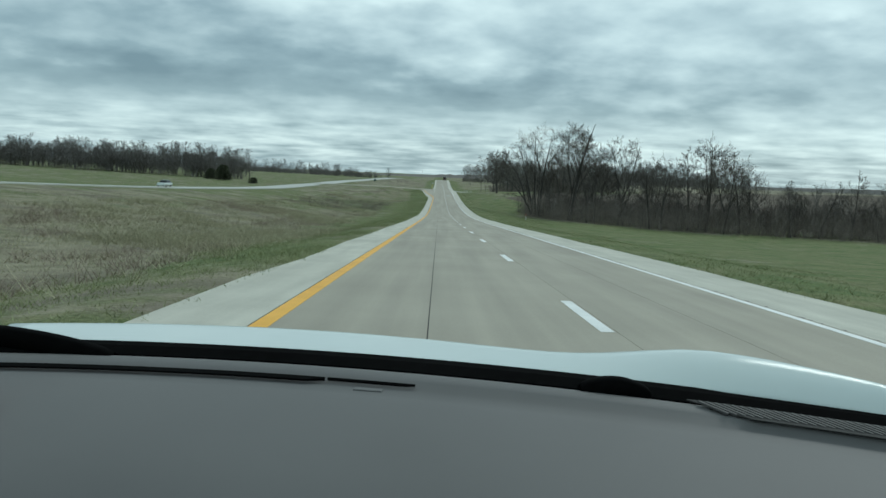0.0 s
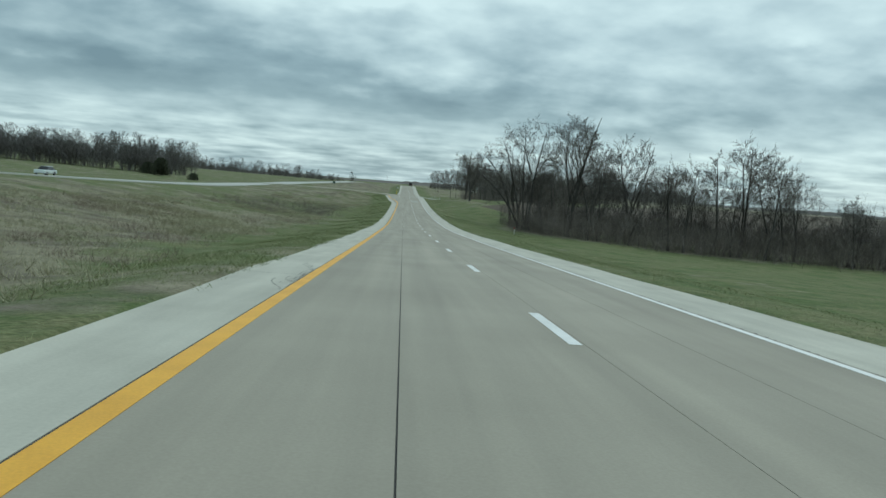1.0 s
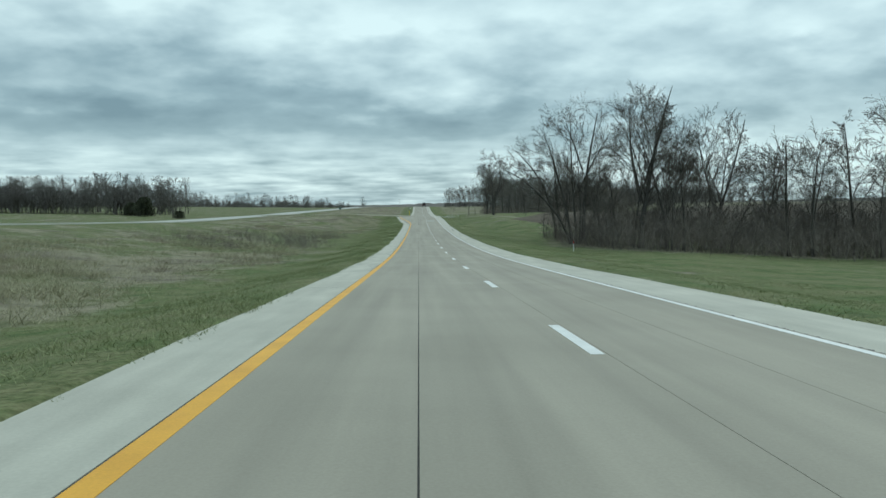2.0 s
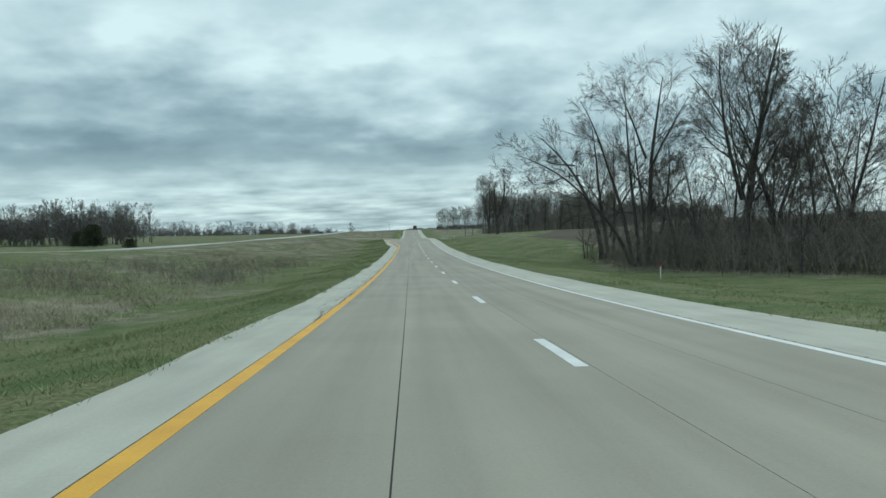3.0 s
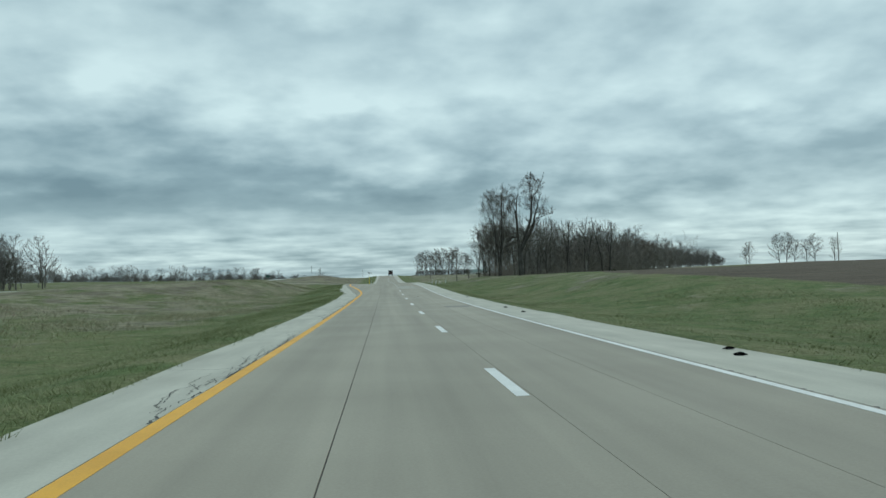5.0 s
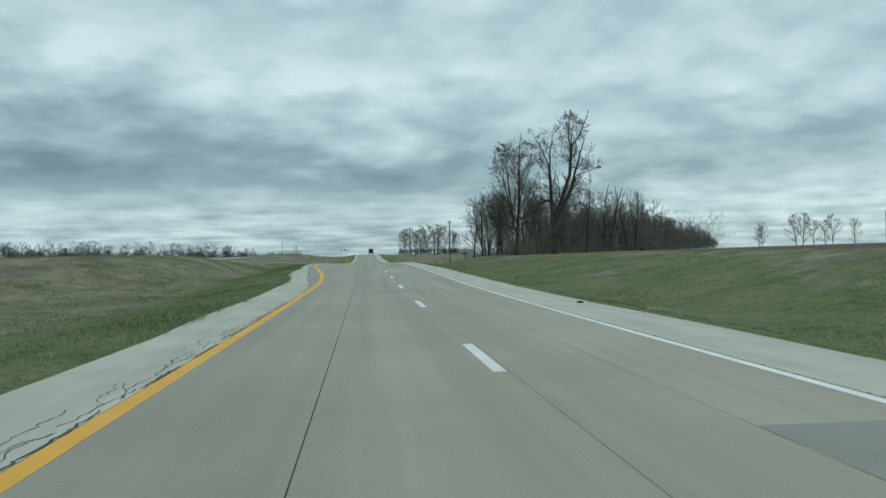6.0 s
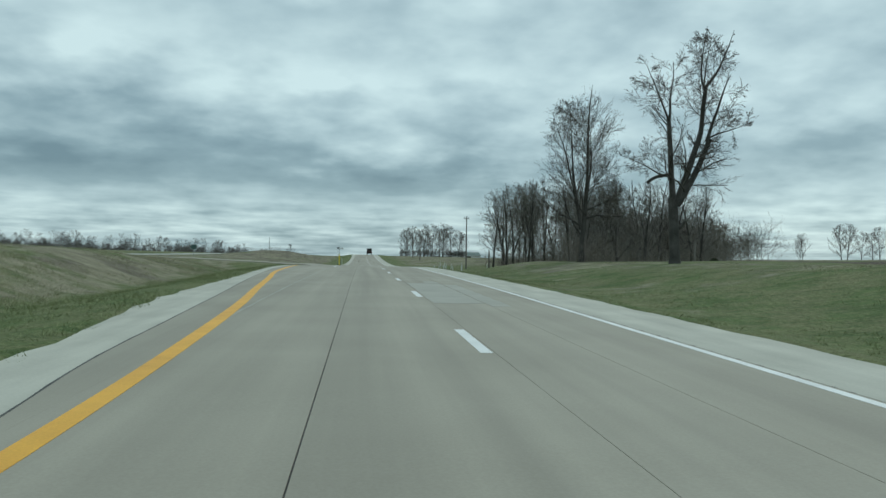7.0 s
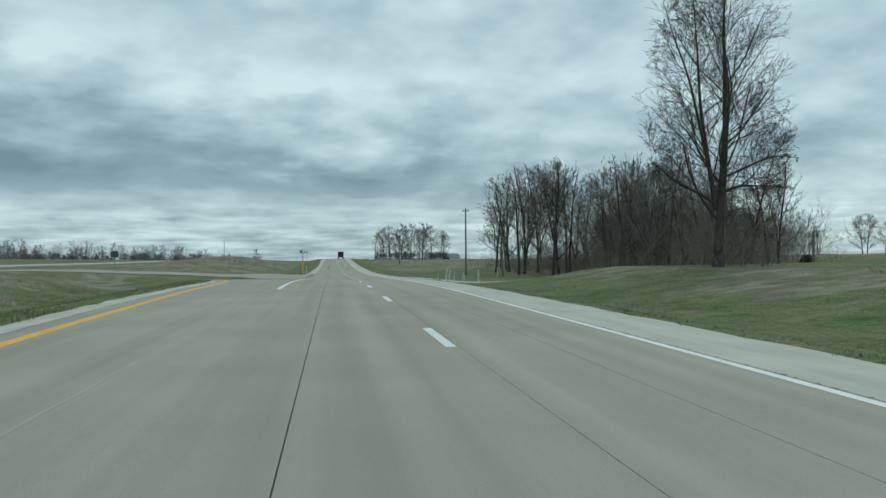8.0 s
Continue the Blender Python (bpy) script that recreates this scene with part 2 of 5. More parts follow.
GREEN_BLADE = material("green_grass_blades", (0.160, 0.184, 0.080), (0.310, 0.330, 0.172), 0.35, 3, 0.85, 0, islands=0.6, gloss=0.15)
TAN_BLADE = material("dry_grass_blades", (0.24, 0.225, 0.140), (0.46, 0.435, 0.290), 0.35, 3, 0.9, 0, islands=0.6, gloss=0.15)
RUST_BLADE = material("russet_weed_blades", (0.185, 0.150, 0.115), (0.350, 0.285, 0.225), 0.35, 3, 0.9, 0, islands=0.6, gloss=0.15)
POST_WHITE = material("white_plastic", (0.66, 0.66, 0.64), (0.80, 0.80, 0.78), 3, 20, 0.5, 0)
POST_RED = material("red_reflector", (0.35, 0.03, 0.025), (0.5, 0.05, 0.04), 3, 20, 0.4, 0)
POST_YELLOW = material("yellow_sleeve", (0.62, 0.48, 0.03), (0.78, 0.62, 0.06), 3, 20, 0.5, 0)
STEEL = material("galvanised_steel", (0.22, 0.225, 0.225), (0.34, 0.345, 0.345), 3, 20, 0.45, 0.1, 0.002, 0.7)
POLE = material("weathered_pole_wood", (0.13, 0.115, 0.10), (0.25, 0.23, 0.205), 1, 20, 0.9, 0.4, 0.01)
BLACK = material("black_rubber", (0.002, 0.002, 0.002), (0.005, 0.005, 0.005), 3, 40, 0.9, 0.1, 0.002, gloss=0.03)
VENT_SHADE = material("vent_gap_shade", (0.020, 0.019, 0.018), (0.030, 0.028, 0.027), 3, 40, 0.8, 0.1, 0.001)
SLAT = material("grey_slat_plastic", (0.062, 0.059, 0.057), (0.076, 0.072, 0.070), 2, 300, 0.65, 0.1, 0.0005)
DASH = material("dark_grey_soft_plastic", (0.116, 0.111, 0.108), (0.138, 0.132, 0.128), 2, 900, 0.62, 0.25, 0.0008)
PAINT = material("white_car_paint", (0.58, 0.635, 0.615), (0.63, 0.685, 0.665), 1, 5, 0.2, 0)
DARK_PAINT = material("dark_truck_paint", (0.02, 0.018, 0.018), (0.05, 0.04, 0.04), 1, 5, 0.4, 0)
RED_PAINT = material("dull_red_paint", (0.035, 0.016, 0.016), (0.06, 0.024, 0.022), 1, 5, 0.5, 0)
GLASS_DARK = material("dark_glass", (0.010, 0.012, 0.014), (0.02, 0.022, 0.025), 1, 4, 0.08, 0)
ROOF_GREEN = material("green_metal_roof", (0.045, 0.095, 0.085), (0.075, 0.135, 0.12), 0.4, 6, 0.55, 0.1)
SIDING = material("white_siding", (0.55, 0.55, 0.53), (0.72, 0.72, 0.70), 0.5, 6, 0.8, 0.1)
ORANGE = material("orange_red_plastic", (0.50, 0.055, 0.02), (0.62, 0.085, 0.03), 4, 40, 0.4, 0)


# ---- mesh helpers ----
def mesh_from(name, verts, faces, mat, smooth=False):
    """A mesh from arrays of corners (n, 3) and of faces (m, 3 or 4)."""
    me = bpy.data.meshes.new(name)
    v, f = np.asarray(verts, np.float32), np.asarray(faces, np.int32)
    k = f.shape[1]
    me.vertices.add(len(v))
    me.vertices.foreach_set("co", v.ravel())
    me.loops.add(f.size)
    me.loops.foreach_set("vertex_index", f.ravel())
    me.polygons.add(len(f))
    me.polygons.foreach_set("loop_start", np.arange(0, f.size, k, dtype=np.int32))
    me.polygons.foreach_set("use_smooth", np.full(len(f), smooth))
    me.update(calc_edges=True)
    me.validate()
    me.materials.append(mat)
    return me


def part(name, bm, mat, parent=None, label="", smooth=False):
    """Links a bmesh, or a mesh, as one object under a thing or a part."""
    if isinstance(bm, bmesh.types.BMesh):
        me = bpy.data.meshes.new(name)
        bm.normal_update()
        bm.to_mesh(me)
        bm.free()
        me.materials.append(mat)
        if smooth:
            me.polygons.foreach_set("use_smooth", np.full(len(me.polygons), True))
    else:
        me = bm
    ob = new(name, me)
    ob.parent = parent
    return tagged(ob, label)


def box(bm, x0, x1, y0, y1, z0, z1, bevel=0.0, m=None):
    r = bmesh.ops.create_cube(bm, size=1.0)
    t = Matrix.Translation(((x0 + x1) / 2, (y0 + y1) / 2, (z0 + z1) / 2)) @ Matrix.Diagonal((x1 - x0, y1 - y0, z1 - z0, 1))
    bmesh.ops.transform(bm, matrix=(m @ t) if m else t, verts=r["verts"])
    if bevel:
        es = list({e for v in r["verts"] for e in v.link_edges})
        bmesh.ops.bevel(bm, geom=es, offset=bevel, segments=2, affect="EDGES", profile=0.5)
    return bm


def rod(bm, p0, p1, r0, r1=None, sides=10):
    p0, p1 = Vector(p0), Vector(p1)
    q = (p1 - p0).to_track_quat("Z", "Y").to_matrix().to_4x4()
    bmesh.ops.create_cone(bm, cap_ends=True, segments=sides, radius1=r0, radius2=r0 if r1 is None else r1, depth=(p1 - p0).length, matrix=Matrix.Translation((p0 + p1) / 2) @ q)
    return bm


def B():
    return bmesh.new()


def empty(name, m, label="", category="", group="", kind=""):
    ob = new(name)
    ob.matrix_basis = m
    return tagged(ob, label, category, group, kind)


# ---- the lie of the land ----
def hermite(knots):
    ky, kz = np.array([k[0] for k in knots], float), np.array([k[1] for k in knots], float)
    slope = np.gradient(kz, ky)

    def f(y):
        y = np.clip(np.asarray(y, float), ky[0], ky[-1])
        i = np.clip(np.searchsorted(ky, y) - 1, 0, len(ky) - 2)
        h = ky[i + 1] - ky[i]
        s = (y - ky[i]) / h
        return ((1 + 2 * s) * (1 - s) ** 2 * kz[i] + s * (1 - s) ** 2 * h * slope[i] + s * s * (3 - 2 * s) * kz[i + 1] + s * s * (s - 1) * h * slope[i + 1])
    return f


# crown of the road along the drive, and of the opposite carriageway
road_z = hermite([(-1500, 10), (-300, 8), (-120, 5.0), (-80, 3.5), (-40, 1.75), (0, 0), (40, -1.8), (80, -3.6), (120, -5.18), (160, -6.06), (200, -6.44), (240, -6.45), (280, -6.02),
                  (320, -5.85), (360, -6.25), (400, -6.5), (440, -6.25), (480, -5.75), (520, -4.9), (560, -4.0), (600, -3.5), (640, -3.6), (700, -4.6), (900, -9), (1500, -11), (5000, -11)])
far_z = hermite([(-1500, 10), (-300, 7), (-100, 3.5), (0, 1.0), (94, -1.75), (157, -3.5), (200, -4.4), (240, -5.08), (270, -5.3), (310, -5.36), (383, -5.4), (430, -5.05), (470, -4.8), (520, -4.3), (600, -3.4), (680, -4.0), (900, -9), (1500, -11), (5000, -11)])
# the yellow line, which swings out to open a turning lane
yellow_x = hermite([(-1500, -4.05), (240, -4.05), (252, -4.05), (258, -4.3), (265, -4.7), (272, -5.25), (280, -5.85), (294, -7.0), (303, -7.4), (315, -7.9), (330, -8.6), (340, -9.6), (350, -12.0)])
slab_x = hermite([(-1500, -4.153), (150, -4.153), (225, -4.153), (236, -4.16), (242, -4.22), (247, -4.37), (251, -4.48), (255, -4.94), (260.5, -5.31), (270.3, -5.95), (281, -6.75), (296, -7.7), (303, -8.05), (315, -8.5), (330, -9.2), (340, -10.2), (350, -12.6)])
edge_x = hermite([(-1500, -5.5), (0, -5.5), (150, -5.5), (190, -5.55), (220, -5.65), (238, -5.75), (250, -5.85), (255.5, -5.95), (259, -6.25), (264, -6.85), (275.7, -7.4), (283, -7.7), (298, -8.5), (308, -9.0), (317, -9.3), (330, -9.9), (340, -10.8), (350, -13.2)])


def smooth(a, b, x):
    s = np.clip((x - a) / (b - a), 0, 1)
    return s * s * (3 - 2 * s)


def far_x(y):
    return -59.4 + 19.4 * smooth(400, 640, np.asarray(y, float))


def left_edge(y):
    return np.where(y < 351, edge_x(y), -5.55)


def right_edge(y):
    return np.full_like(np.asarray(y, float), 5.05)


def wave(x, y):
    return (np.sin(x * 0.071 + 1.3) * np.sin(y * 0.053 + 0.4) + 0.6 * np.sin(x * 0.19 + y * 0.11) * np.sin(y * 0.23 - x * 0.05 + 2) + 0.35 * np.sin(x * 0.47 + 0.7 * y) * np.sin(0.61 * y - 0.3 * x))


def ground_z(x, y):
    x, y = np.asarray(x, float), np.asarray(y, float)
    r, o = road_z(y), far_z(y)
    u, v = x - right_edge(y), left_edge(y) - x
    # right of the road: a long fall to the creek, then a bank up to the field
    low = r - 1.5 * smooth(0, 13, u) - 0.8 * smooth(14, 45, u)
    low = np.where(y > 120, np.minimum(low, -7.0 * smooth(4, 14, u) + r * (1 - smooth(4, 14, u))), low)
    plateau = -5.07 + 0.010 * np.clip(x - 20, 0, 260)
    bank = (r - 0.45 * smooth(0, 3, u)) * (1 - smooth(3, 15, u)) + plateau * smooth(3, 15, u)
    w = smooth(172, 236, y + 0.12 * np.clip(x - 20, 0, 200))
    right = low * (1 - w) + bank * w
    w2 = smooth(334, 352, y) * (1 - smooth(30, 120, x))
    right = right * (1 - w2) + (r - 0.5 * smooth(0, 6, u)) * w2
    # left of the road: a shallow ditch, then up or down to the other carriageway and a rising pasture
    dip = r - 0.85 * smooth(0, 6.5, v)
    q = smooth(240, 278, y) * (1 - smooth(340, 354, y))
    t = smooth(9 - 5 * q, 48 - 35 * q - 14 * smooth(420, 600, y), v)
    rise = 0.75 * q * (1 - smooth(296, 326, y)) * (1 - smooth(28, 44, v))
    left = dip * (1 - t) + (o - 0.12 + rise) * t
    c = smooth(338, 354, y) * (1 - smooth(384, 412, y))
    left = left * (1 - c) + ((r - 0.12) + (o + 0.2 - r) * np.clip(v / 24, 0, 1)) * c
    left = left + 0.22 * smooth(9, 16, v) * smooth(255, 300, y) * (1 - smooth(347, 356, y)) * (1 - smooth(44, 50, v))
    left = left + 2.9 * np.exp(-((x + 27) / 13) ** 2 - ((y - 480) / 55) ** 2)
    out = np.clip(far_x(y) - 5.2 - x, 0, None)
    left = left - 0.5 * smooth(0, 5, out) + 0.014 * np.clip(out - 5, 0, 260)
    z = np.where(u > 0, right, np.where(v > 0, left, r))
    bumps = 0.11 * wave(x, y) * smooth(0.5, 5, np.maximum(u, v)) * smooth(5.2, 9, np.abs(x - far_x(y)))
    z = z + bumps + 0.5 * wave(x * 0.2, y * 0.2) * smooth(40, 160, u)
    far = np.maximum(smooth(700, 1500, np.abs(x)), smooth(900, 1700, y))
    return z * (1 - far) + (-8 + 1.5 * wave(x * 0.03, y * 0.03)) * far


def gz(x, y):
    return float(ground_z(np.array([x]), np.array([y]))[0])


def dry_amount(x, y):
    """Where the grass is tall and dry: the median, and the creek's edge."""
    u, v = x - right_edge(y), left_edge(y) - x
    left = 0.12 * (1 - smooth(0.3, 1.2, v)) - 0.30 * smooth(50, 75, y) * (1 - smooth(3, 7, v)) + 0.26 * (1 - smooth(40, 72, y)) * (1 - smooth(20, 30, v)) + smooth(2 + 3 * smooth(45, 72, y) - 2 * smooth(215, 255, y), 8 + 4 * smooth(45, 72, y) - 5 * smooth(215, 255, y), v) * 0.78 * (1 - 0.75 * smooth(34, 52, v)) + 0.18 * smooth(40, 60, v)
    left = left * (1 + 0.12 * (1 - smooth(70, 120, y)) - 0.20 * smooth(110, 200, y)) - 0.34 * smooth(120, 165, y) * (1 - smooth(205, 235, y)) + 0.45 * np.exp(-((x + 27) / 16) ** 2 - ((y - 480) / 60) ** 2)
    right = -0.12 + 0.80 * smooth(395, 470, y) * smooth(2, 9, u) + 0.50 * smooth(4, 12, u) * smooth(215, 260, y) * (1 - smooth(330, 350, y)) * (1 - smooth(16, 22, u)) + 0.3 * smooth(60, 150, u)
    creek = np.exp(-((y - creek_y(x)) / 13) ** 2) * smooth(8, 14, u)
    return np.where(v > 0, left, right + 0.75 * creek)


def creek_y(x):
    return 176 - 0.55 * np.clip(x - 17, 0, 90)


def soil_amount(x, y):
    return smooth(-1, 2.5, x - 17.7 - 0.25 * np.abs(y - 234)) * smooth(18, 30, y - creek_y(x)) * (1 - smooth(285, 330, y - 0.9 * x))


def axis(stops):
    out = []
    for a, b, step in stops:
        out += list(np.arange(a, b, step))
    return np.array(out + [stops[-1][1]])


def build_ground():
    xs = axis([(-4000, -800, 200), (-800, -300, 50), (-300, -70, 8), (-70, -20, 2.0), (-20, 24, 0.6), (24, 70, 2.0), (70, 300, 8), (300, 800, 50), (800, 4000, 200)])
    ys = axis([(-1500, -200, 100), (-200, -20, 10), (-20, 360, 1.6), (360, 560, 2.5), (560, 640, 5), (640, 1000, 20), (1000, 4600, 150)])
    X, Y = np.meshgrid(xs, ys)
    Z = ground_z(X, Y)
    Z = Z - 0.22 * smooth(-0.15, 0.4, np.minimum(right_edge(Y) - X, X - left_edge(Y)))
    nx, ny = len(xs), len(ys)
    i = (np.arange(ny - 1)[:, None] * nx + np.arange(nx - 1)[None, :]).ravel()
    me = mesh_from("ground", np.stack([X, Y, Z], -1).reshape(-1, 3), np.stack([i, i + 1, i + nx + 1, i + nx], 1), GRASSLAND, True)
    for name, f in (("dry", dry_amount), ("soil", soil_amount)):
        a = me.attributes.new(name, "FLOAT", "POINT")
        a.data.foreach_set("value", np.clip(f(X, Y), -1, 2).astype(np.float32).ravel())
    return tagged(new("ground", me), "green roadside turf, dry median grass and tilled field", "ground", kind="structure")


build_ground()


def strip_mesh(name, x0, x1, ys, z, mat, thick=0.2, rise=0.0):
    """A slab that follows the road: x0, x1 numbers or functions of y."""
    a = x0(ys) if callable(x0) else np.full(len(ys), float(x0))
    b = x1(ys) if callable(x1) else np.full(len(ys), float(x1))
    top = z(ys) + rise
    V = np.concatenate([np.stack([a, ys, top], 1), np.stack([b, ys, top], 1), np.stack([b, ys, top - thick], 1), np.stack([a, ys, top - thick], 1)])
    n = len(ys)
    i = np.arange(n - 1)
    F = [np.stack([i + p * n, i + q * n, i + 1 + q * n, i + 1 + p * n], 1) for p, q in ((0, 1), (1, 2), (2, 3), (3, 0))]
    caps = np.array([[0, 3 * n, 2 * n, n], [n - 1, 2 * n - 1, 3 * n - 1, 4 * n - 1]])
    return mesh_from(name, V, np.concatenate(F + [caps]), mat)


# ---- the road ----
YS = np.unique(np.concatenate([np.arange(-260, 660, 4.0), np.arange(250, 354, 1.0), np.arange(660, 1500, 40.0)]))
road = empty("road", Matrix.Identity(4), "straight concrete highway carriageway running over low hills", "road", kind="structure")
part("joint_sealant", strip_mesh("joint_sealant", -4.34, 3.37, YS, road_z, SEAL, 0.15, -0.012), None, road, "dark sealed joints")
for a, b in ((lambda y: -4.135 - 0.215 * smooth(237, 247, y), -2.148), (-2.134, 0.119), (0.126, 1.521), (1.529, 3.325)):
    part("concrete_strip", strip_mesh("concrete_strip", a, b, YS, road_z, LANE), None, road)
TURN = np.arange(247.0, 351.0, 1.0)
part("concrete_strip", strip_mesh("turning_lane", slab_x, -4.352, TURN, road_z, LANE), None, road)
shoulder = empty("shoulder", Matrix.Identity(4), "pale concrete shoulder along the median edge", "shoulder", kind="structure")
LEFT_YS = np.concatenate([np.arange(-260, 250, 5.0), np.arange(250, 347, 1.0)])
part("shoulder_slab", strip_mesh("shoulder_slab", lambda y: left_edge(y) - 0.06 * np.sin(y * 1.7) - 0.05 * np.sin(y * 4.1), lambda y: slab_x(y) - 0.012, LEFT_YS, road_z, SHOULDER, 0.2, -0.006), None, shoulder)
LATE_YS = np.concatenate([np.arange(386.0, 660, 4), np.arange(660, 1500, 40.0)])
part("shoulder_slab", strip_mesh("shoulder_slab", -5.6, -4.37, LATE_YS, road_z, SHOULDER, 0.2, -0.006), None, shoulder)
shoulder2 = empty("shoulder", Matrix.Identity(4), "broad pale concrete shoulder beside the mown verge", "shoulder", kind="structure")
part("shoulder_slab", strip_mesh("shoulder_slab", 3.36, lambda y: 5.05 + 0.05 * np.sin(y * 1.3) + 0.04 * np.sin(y * 3.7 + 1), YS, road_z, SHOULDER, 0.2, -0.006), None, shoulder2)

# painted lines
part("yellow_line", strip_mesh("yellow_line", lambda y: yellow_x(y) - 0.08 - 0.03 * smooth(250, 262, y), lambda y: yellow_x(y) + 0.135 + 0.02 * smooth(250, 262, y), LEFT_YS[LEFT_YS < 346], road_z, YELLOW, 0.003, 0.004), None, road, "worn yellow edge line")
part("edge_line", strip_mesh("edge_line", 3.13, 3.27, YS, road_z, WHITE, 0.003, 0.004), None, road, "worn white edge line")
part("gore_line", strip_mesh("gore_line", lambda y: -4.25 - 0.2 * np.sin((y - 316) * 0.09), lambda y: -4.05 - 0.2 * np.sin((y - 316) * 0.09), np.arange(316.0, 352.0, 1.5), road_z, WHITE, 0.003, 0.004), None, road, "white line beside the turning lane")
for k in range(-3, 52):
    y0 = 12.192 * k
    part("lane_dash", strip_mesh("lane_dash", -0.085, 0.085, np.linspace(y0, y0 + 3.05, 4), road_z, WHITE, 0.003, 0.004), None, road)
for a, b, c, d in ((265.6, 277.6, 0.16, 1.50), (264.6, 276.2, 1.55, 2.05), (277.7, 279.8, 0.95, 1.49)):
    ys = np.linspace(a, b, 14)
    part("repair_patch", strip_mesh("repair_patch", lambda y: c + 0.03 * np.sin(y * 5), lambda y: d + 0.05 * np.sin(y * 3.1), ys, road_z, PATCH, 0.004, 0.004), None, road, "lighter concrete repair patch")


part("joint_sealant", strip_mesh("joint_sealant", lambda y: slab_x(y) - 0.022 - 0.006 * np.sin(y * 3.3), lambda y: slab_x(y) + 0.006, np.arange(248.0, 346.0, 0.7), road_z, SEAL, 0.01, 0.001), None, road, "dark open joint of the turning lane")
SEAM = np.arange(258.0, 336.0, 0.8)
part("worn_seam", strip_mesh("worn_seam", lambda y: -4.365 + 0.01 * np.sin(y * 2), lambda y: -4.325 + 0.012 * np.sin(y * 3) + 0.01 * np.sin(y * 0.7), SEAM, road_z, PATCH, 0.003, 0.003), None, road, "pale worn joint of the turning lane")
part("repair_patch", strip_mesh("repair_patch", lambda y: 1.55 + 0.02 * np.sin(y * 5), lambda y: 2.75 + 0.30 * (y - 214.0) / 2.0, np.linspace(214.0, 216.1, 6), road_z, STAIN, 0.004, 0.003), None, road, "darker stained patch of concrete")


# cracks that wander along the edge of the shoulder
def build_cracks():
    rng = np.random.default_rng(5)
    V, F = [], []
    for a, b in ((40.5, 46.5), (97, 103), (118, 146), (150, 176), (182, 196), (205, 236)):
        y, x = a, -4.19
        while y < b:
            n = int(rng.integers(8, 24))
            px, py = x + 0.0, y
            hop = rng.normal(0, 0.11)
            for i in range(n):
                nx = np.clip(px + rng.normal(hop * 0.12, 0.035), -4.62, -4.172)
                ny = py + rng.uniform(0.05, 0.17)
                w = rng.uniform(0.003, 0.008) + (0.012 if py > 110 else 0.0) * max(0.0, 1 - (-4.17 - px) / 0.06)
                z0, z1 = float(road_z(py)) - 0.002, float(road_z(ny)) - 0.002
                k = len(V)
                V += [(px - w, py, z0), (px + w, py, z0), (nx + w, ny, z1), (nx - w, ny, z1)]
                F.append((k, k + 1, k + 2, k + 3))
                px, py = nx, ny
            y += rng.uniform(0.25, 0.8)
            x = np.clip(-4.18 - abs(rng.normal(0, 0.11)), -4.56, -4.18)
    for y in (43.8, 86.0, 128.5, 139.0, 163.0, 187.5, 209.0, 226.5, 239.0):  # across the slab
        px, py = -4.18, y
        while px > -5.45:
            nx, ny = px - rng.uniform(0.08, 0.2), py + rng.normal(0, 0.05)
            w = rng.uniform(0.004, 0.009)
            z0, z1 = float(road_z(py)) - 0.002, float(road_z(ny)) - 0.002
            k = len(V)
            V += [(px, py - w, z0), (px, py + w, z0), (nx, ny + w, z1), (nx, ny - w, z1)]
            F.append((k, k + 1, k + 2, k + 3))
            px, py = nx, ny
    k0, f0 = len(V), len(F)
    for i in range(900):  # chipped edge beside the white line
        y = rng.uniform(-5, 300)
        x, w, d = 3.335, rng.uniform(0.02, 0.09), rng.uniform(0.015, 0.06)
        z = float(road_z(y)) - 0.0015
        k = len(V) - k0
        V += [(x, y - w, z), (x + d * 0.4, y - w * 0.6, z), (x + d, y + w * rng.uniform(-0.3, 0.3), z), (x, y + w, z)]
        F.append((k, k + 1, k + 2, k + 3))
    tagged(part("spall", mesh_from("spall", V[k0:], F[f0:], SEAL), None, shoulder2, "chipped dark edge of the slab"), kind="stuff")
    del V[k0:], F[f0:]
    ob = part("crack", mesh_from("crack", V, F, SEAL), None, shoulder, "dark branching cracks")
    tagged(ob, kind="stuff")


build_cracks()

# the other carriageway, the crossover and the side road
far_road = empty("far_road", Matrix.Identity(4), "pale concrete opposite carriageway beyond the median", "road", kind="structure")
part("far_slab", strip_mesh("far_slab", lambda y: far_x(y) - 5.2, lambda y: far_x(y) + 5.2, np.concatenate([np.arange(-300, 700, 8.0), np.arange(700, 1500, 40.0)]), far_z, FAR_ROAD, 0.3, 0.08), None, far_road)


def cross_strip(name, xs, y0, y1, rise, mat, label):
    """A side road running along x, on the ground."""
    lift = 0.02 + (rise - 0.02) * smooth(6, 10, np.abs(xs))
    za = ground_z(xs, y0(xs)) + lift
    zb = ground_z(xs, y1(xs)) + lift
    n = len(xs)
    V = np.concatenate([np.stack([xs, y0(xs), za], 1), np.stack([xs, y1(xs), zb], 1), np.stack([xs, y1(xs), zb - 0.4], 1), np.stack([xs, y0(xs), za - 0.4], 1)])
    i = np.arange(n - 1)
    F = np.concatenate([np.stack([i + p * n, i + q * n, i + 1 + q * n, i + 1 + p * n], 1) for p, q in ((0, 1), (1, 2), (2, 3), (3, 0))])
    return tagged(new(name, mesh_from(name, V, F, mat)), label, "side road", kind="structure")


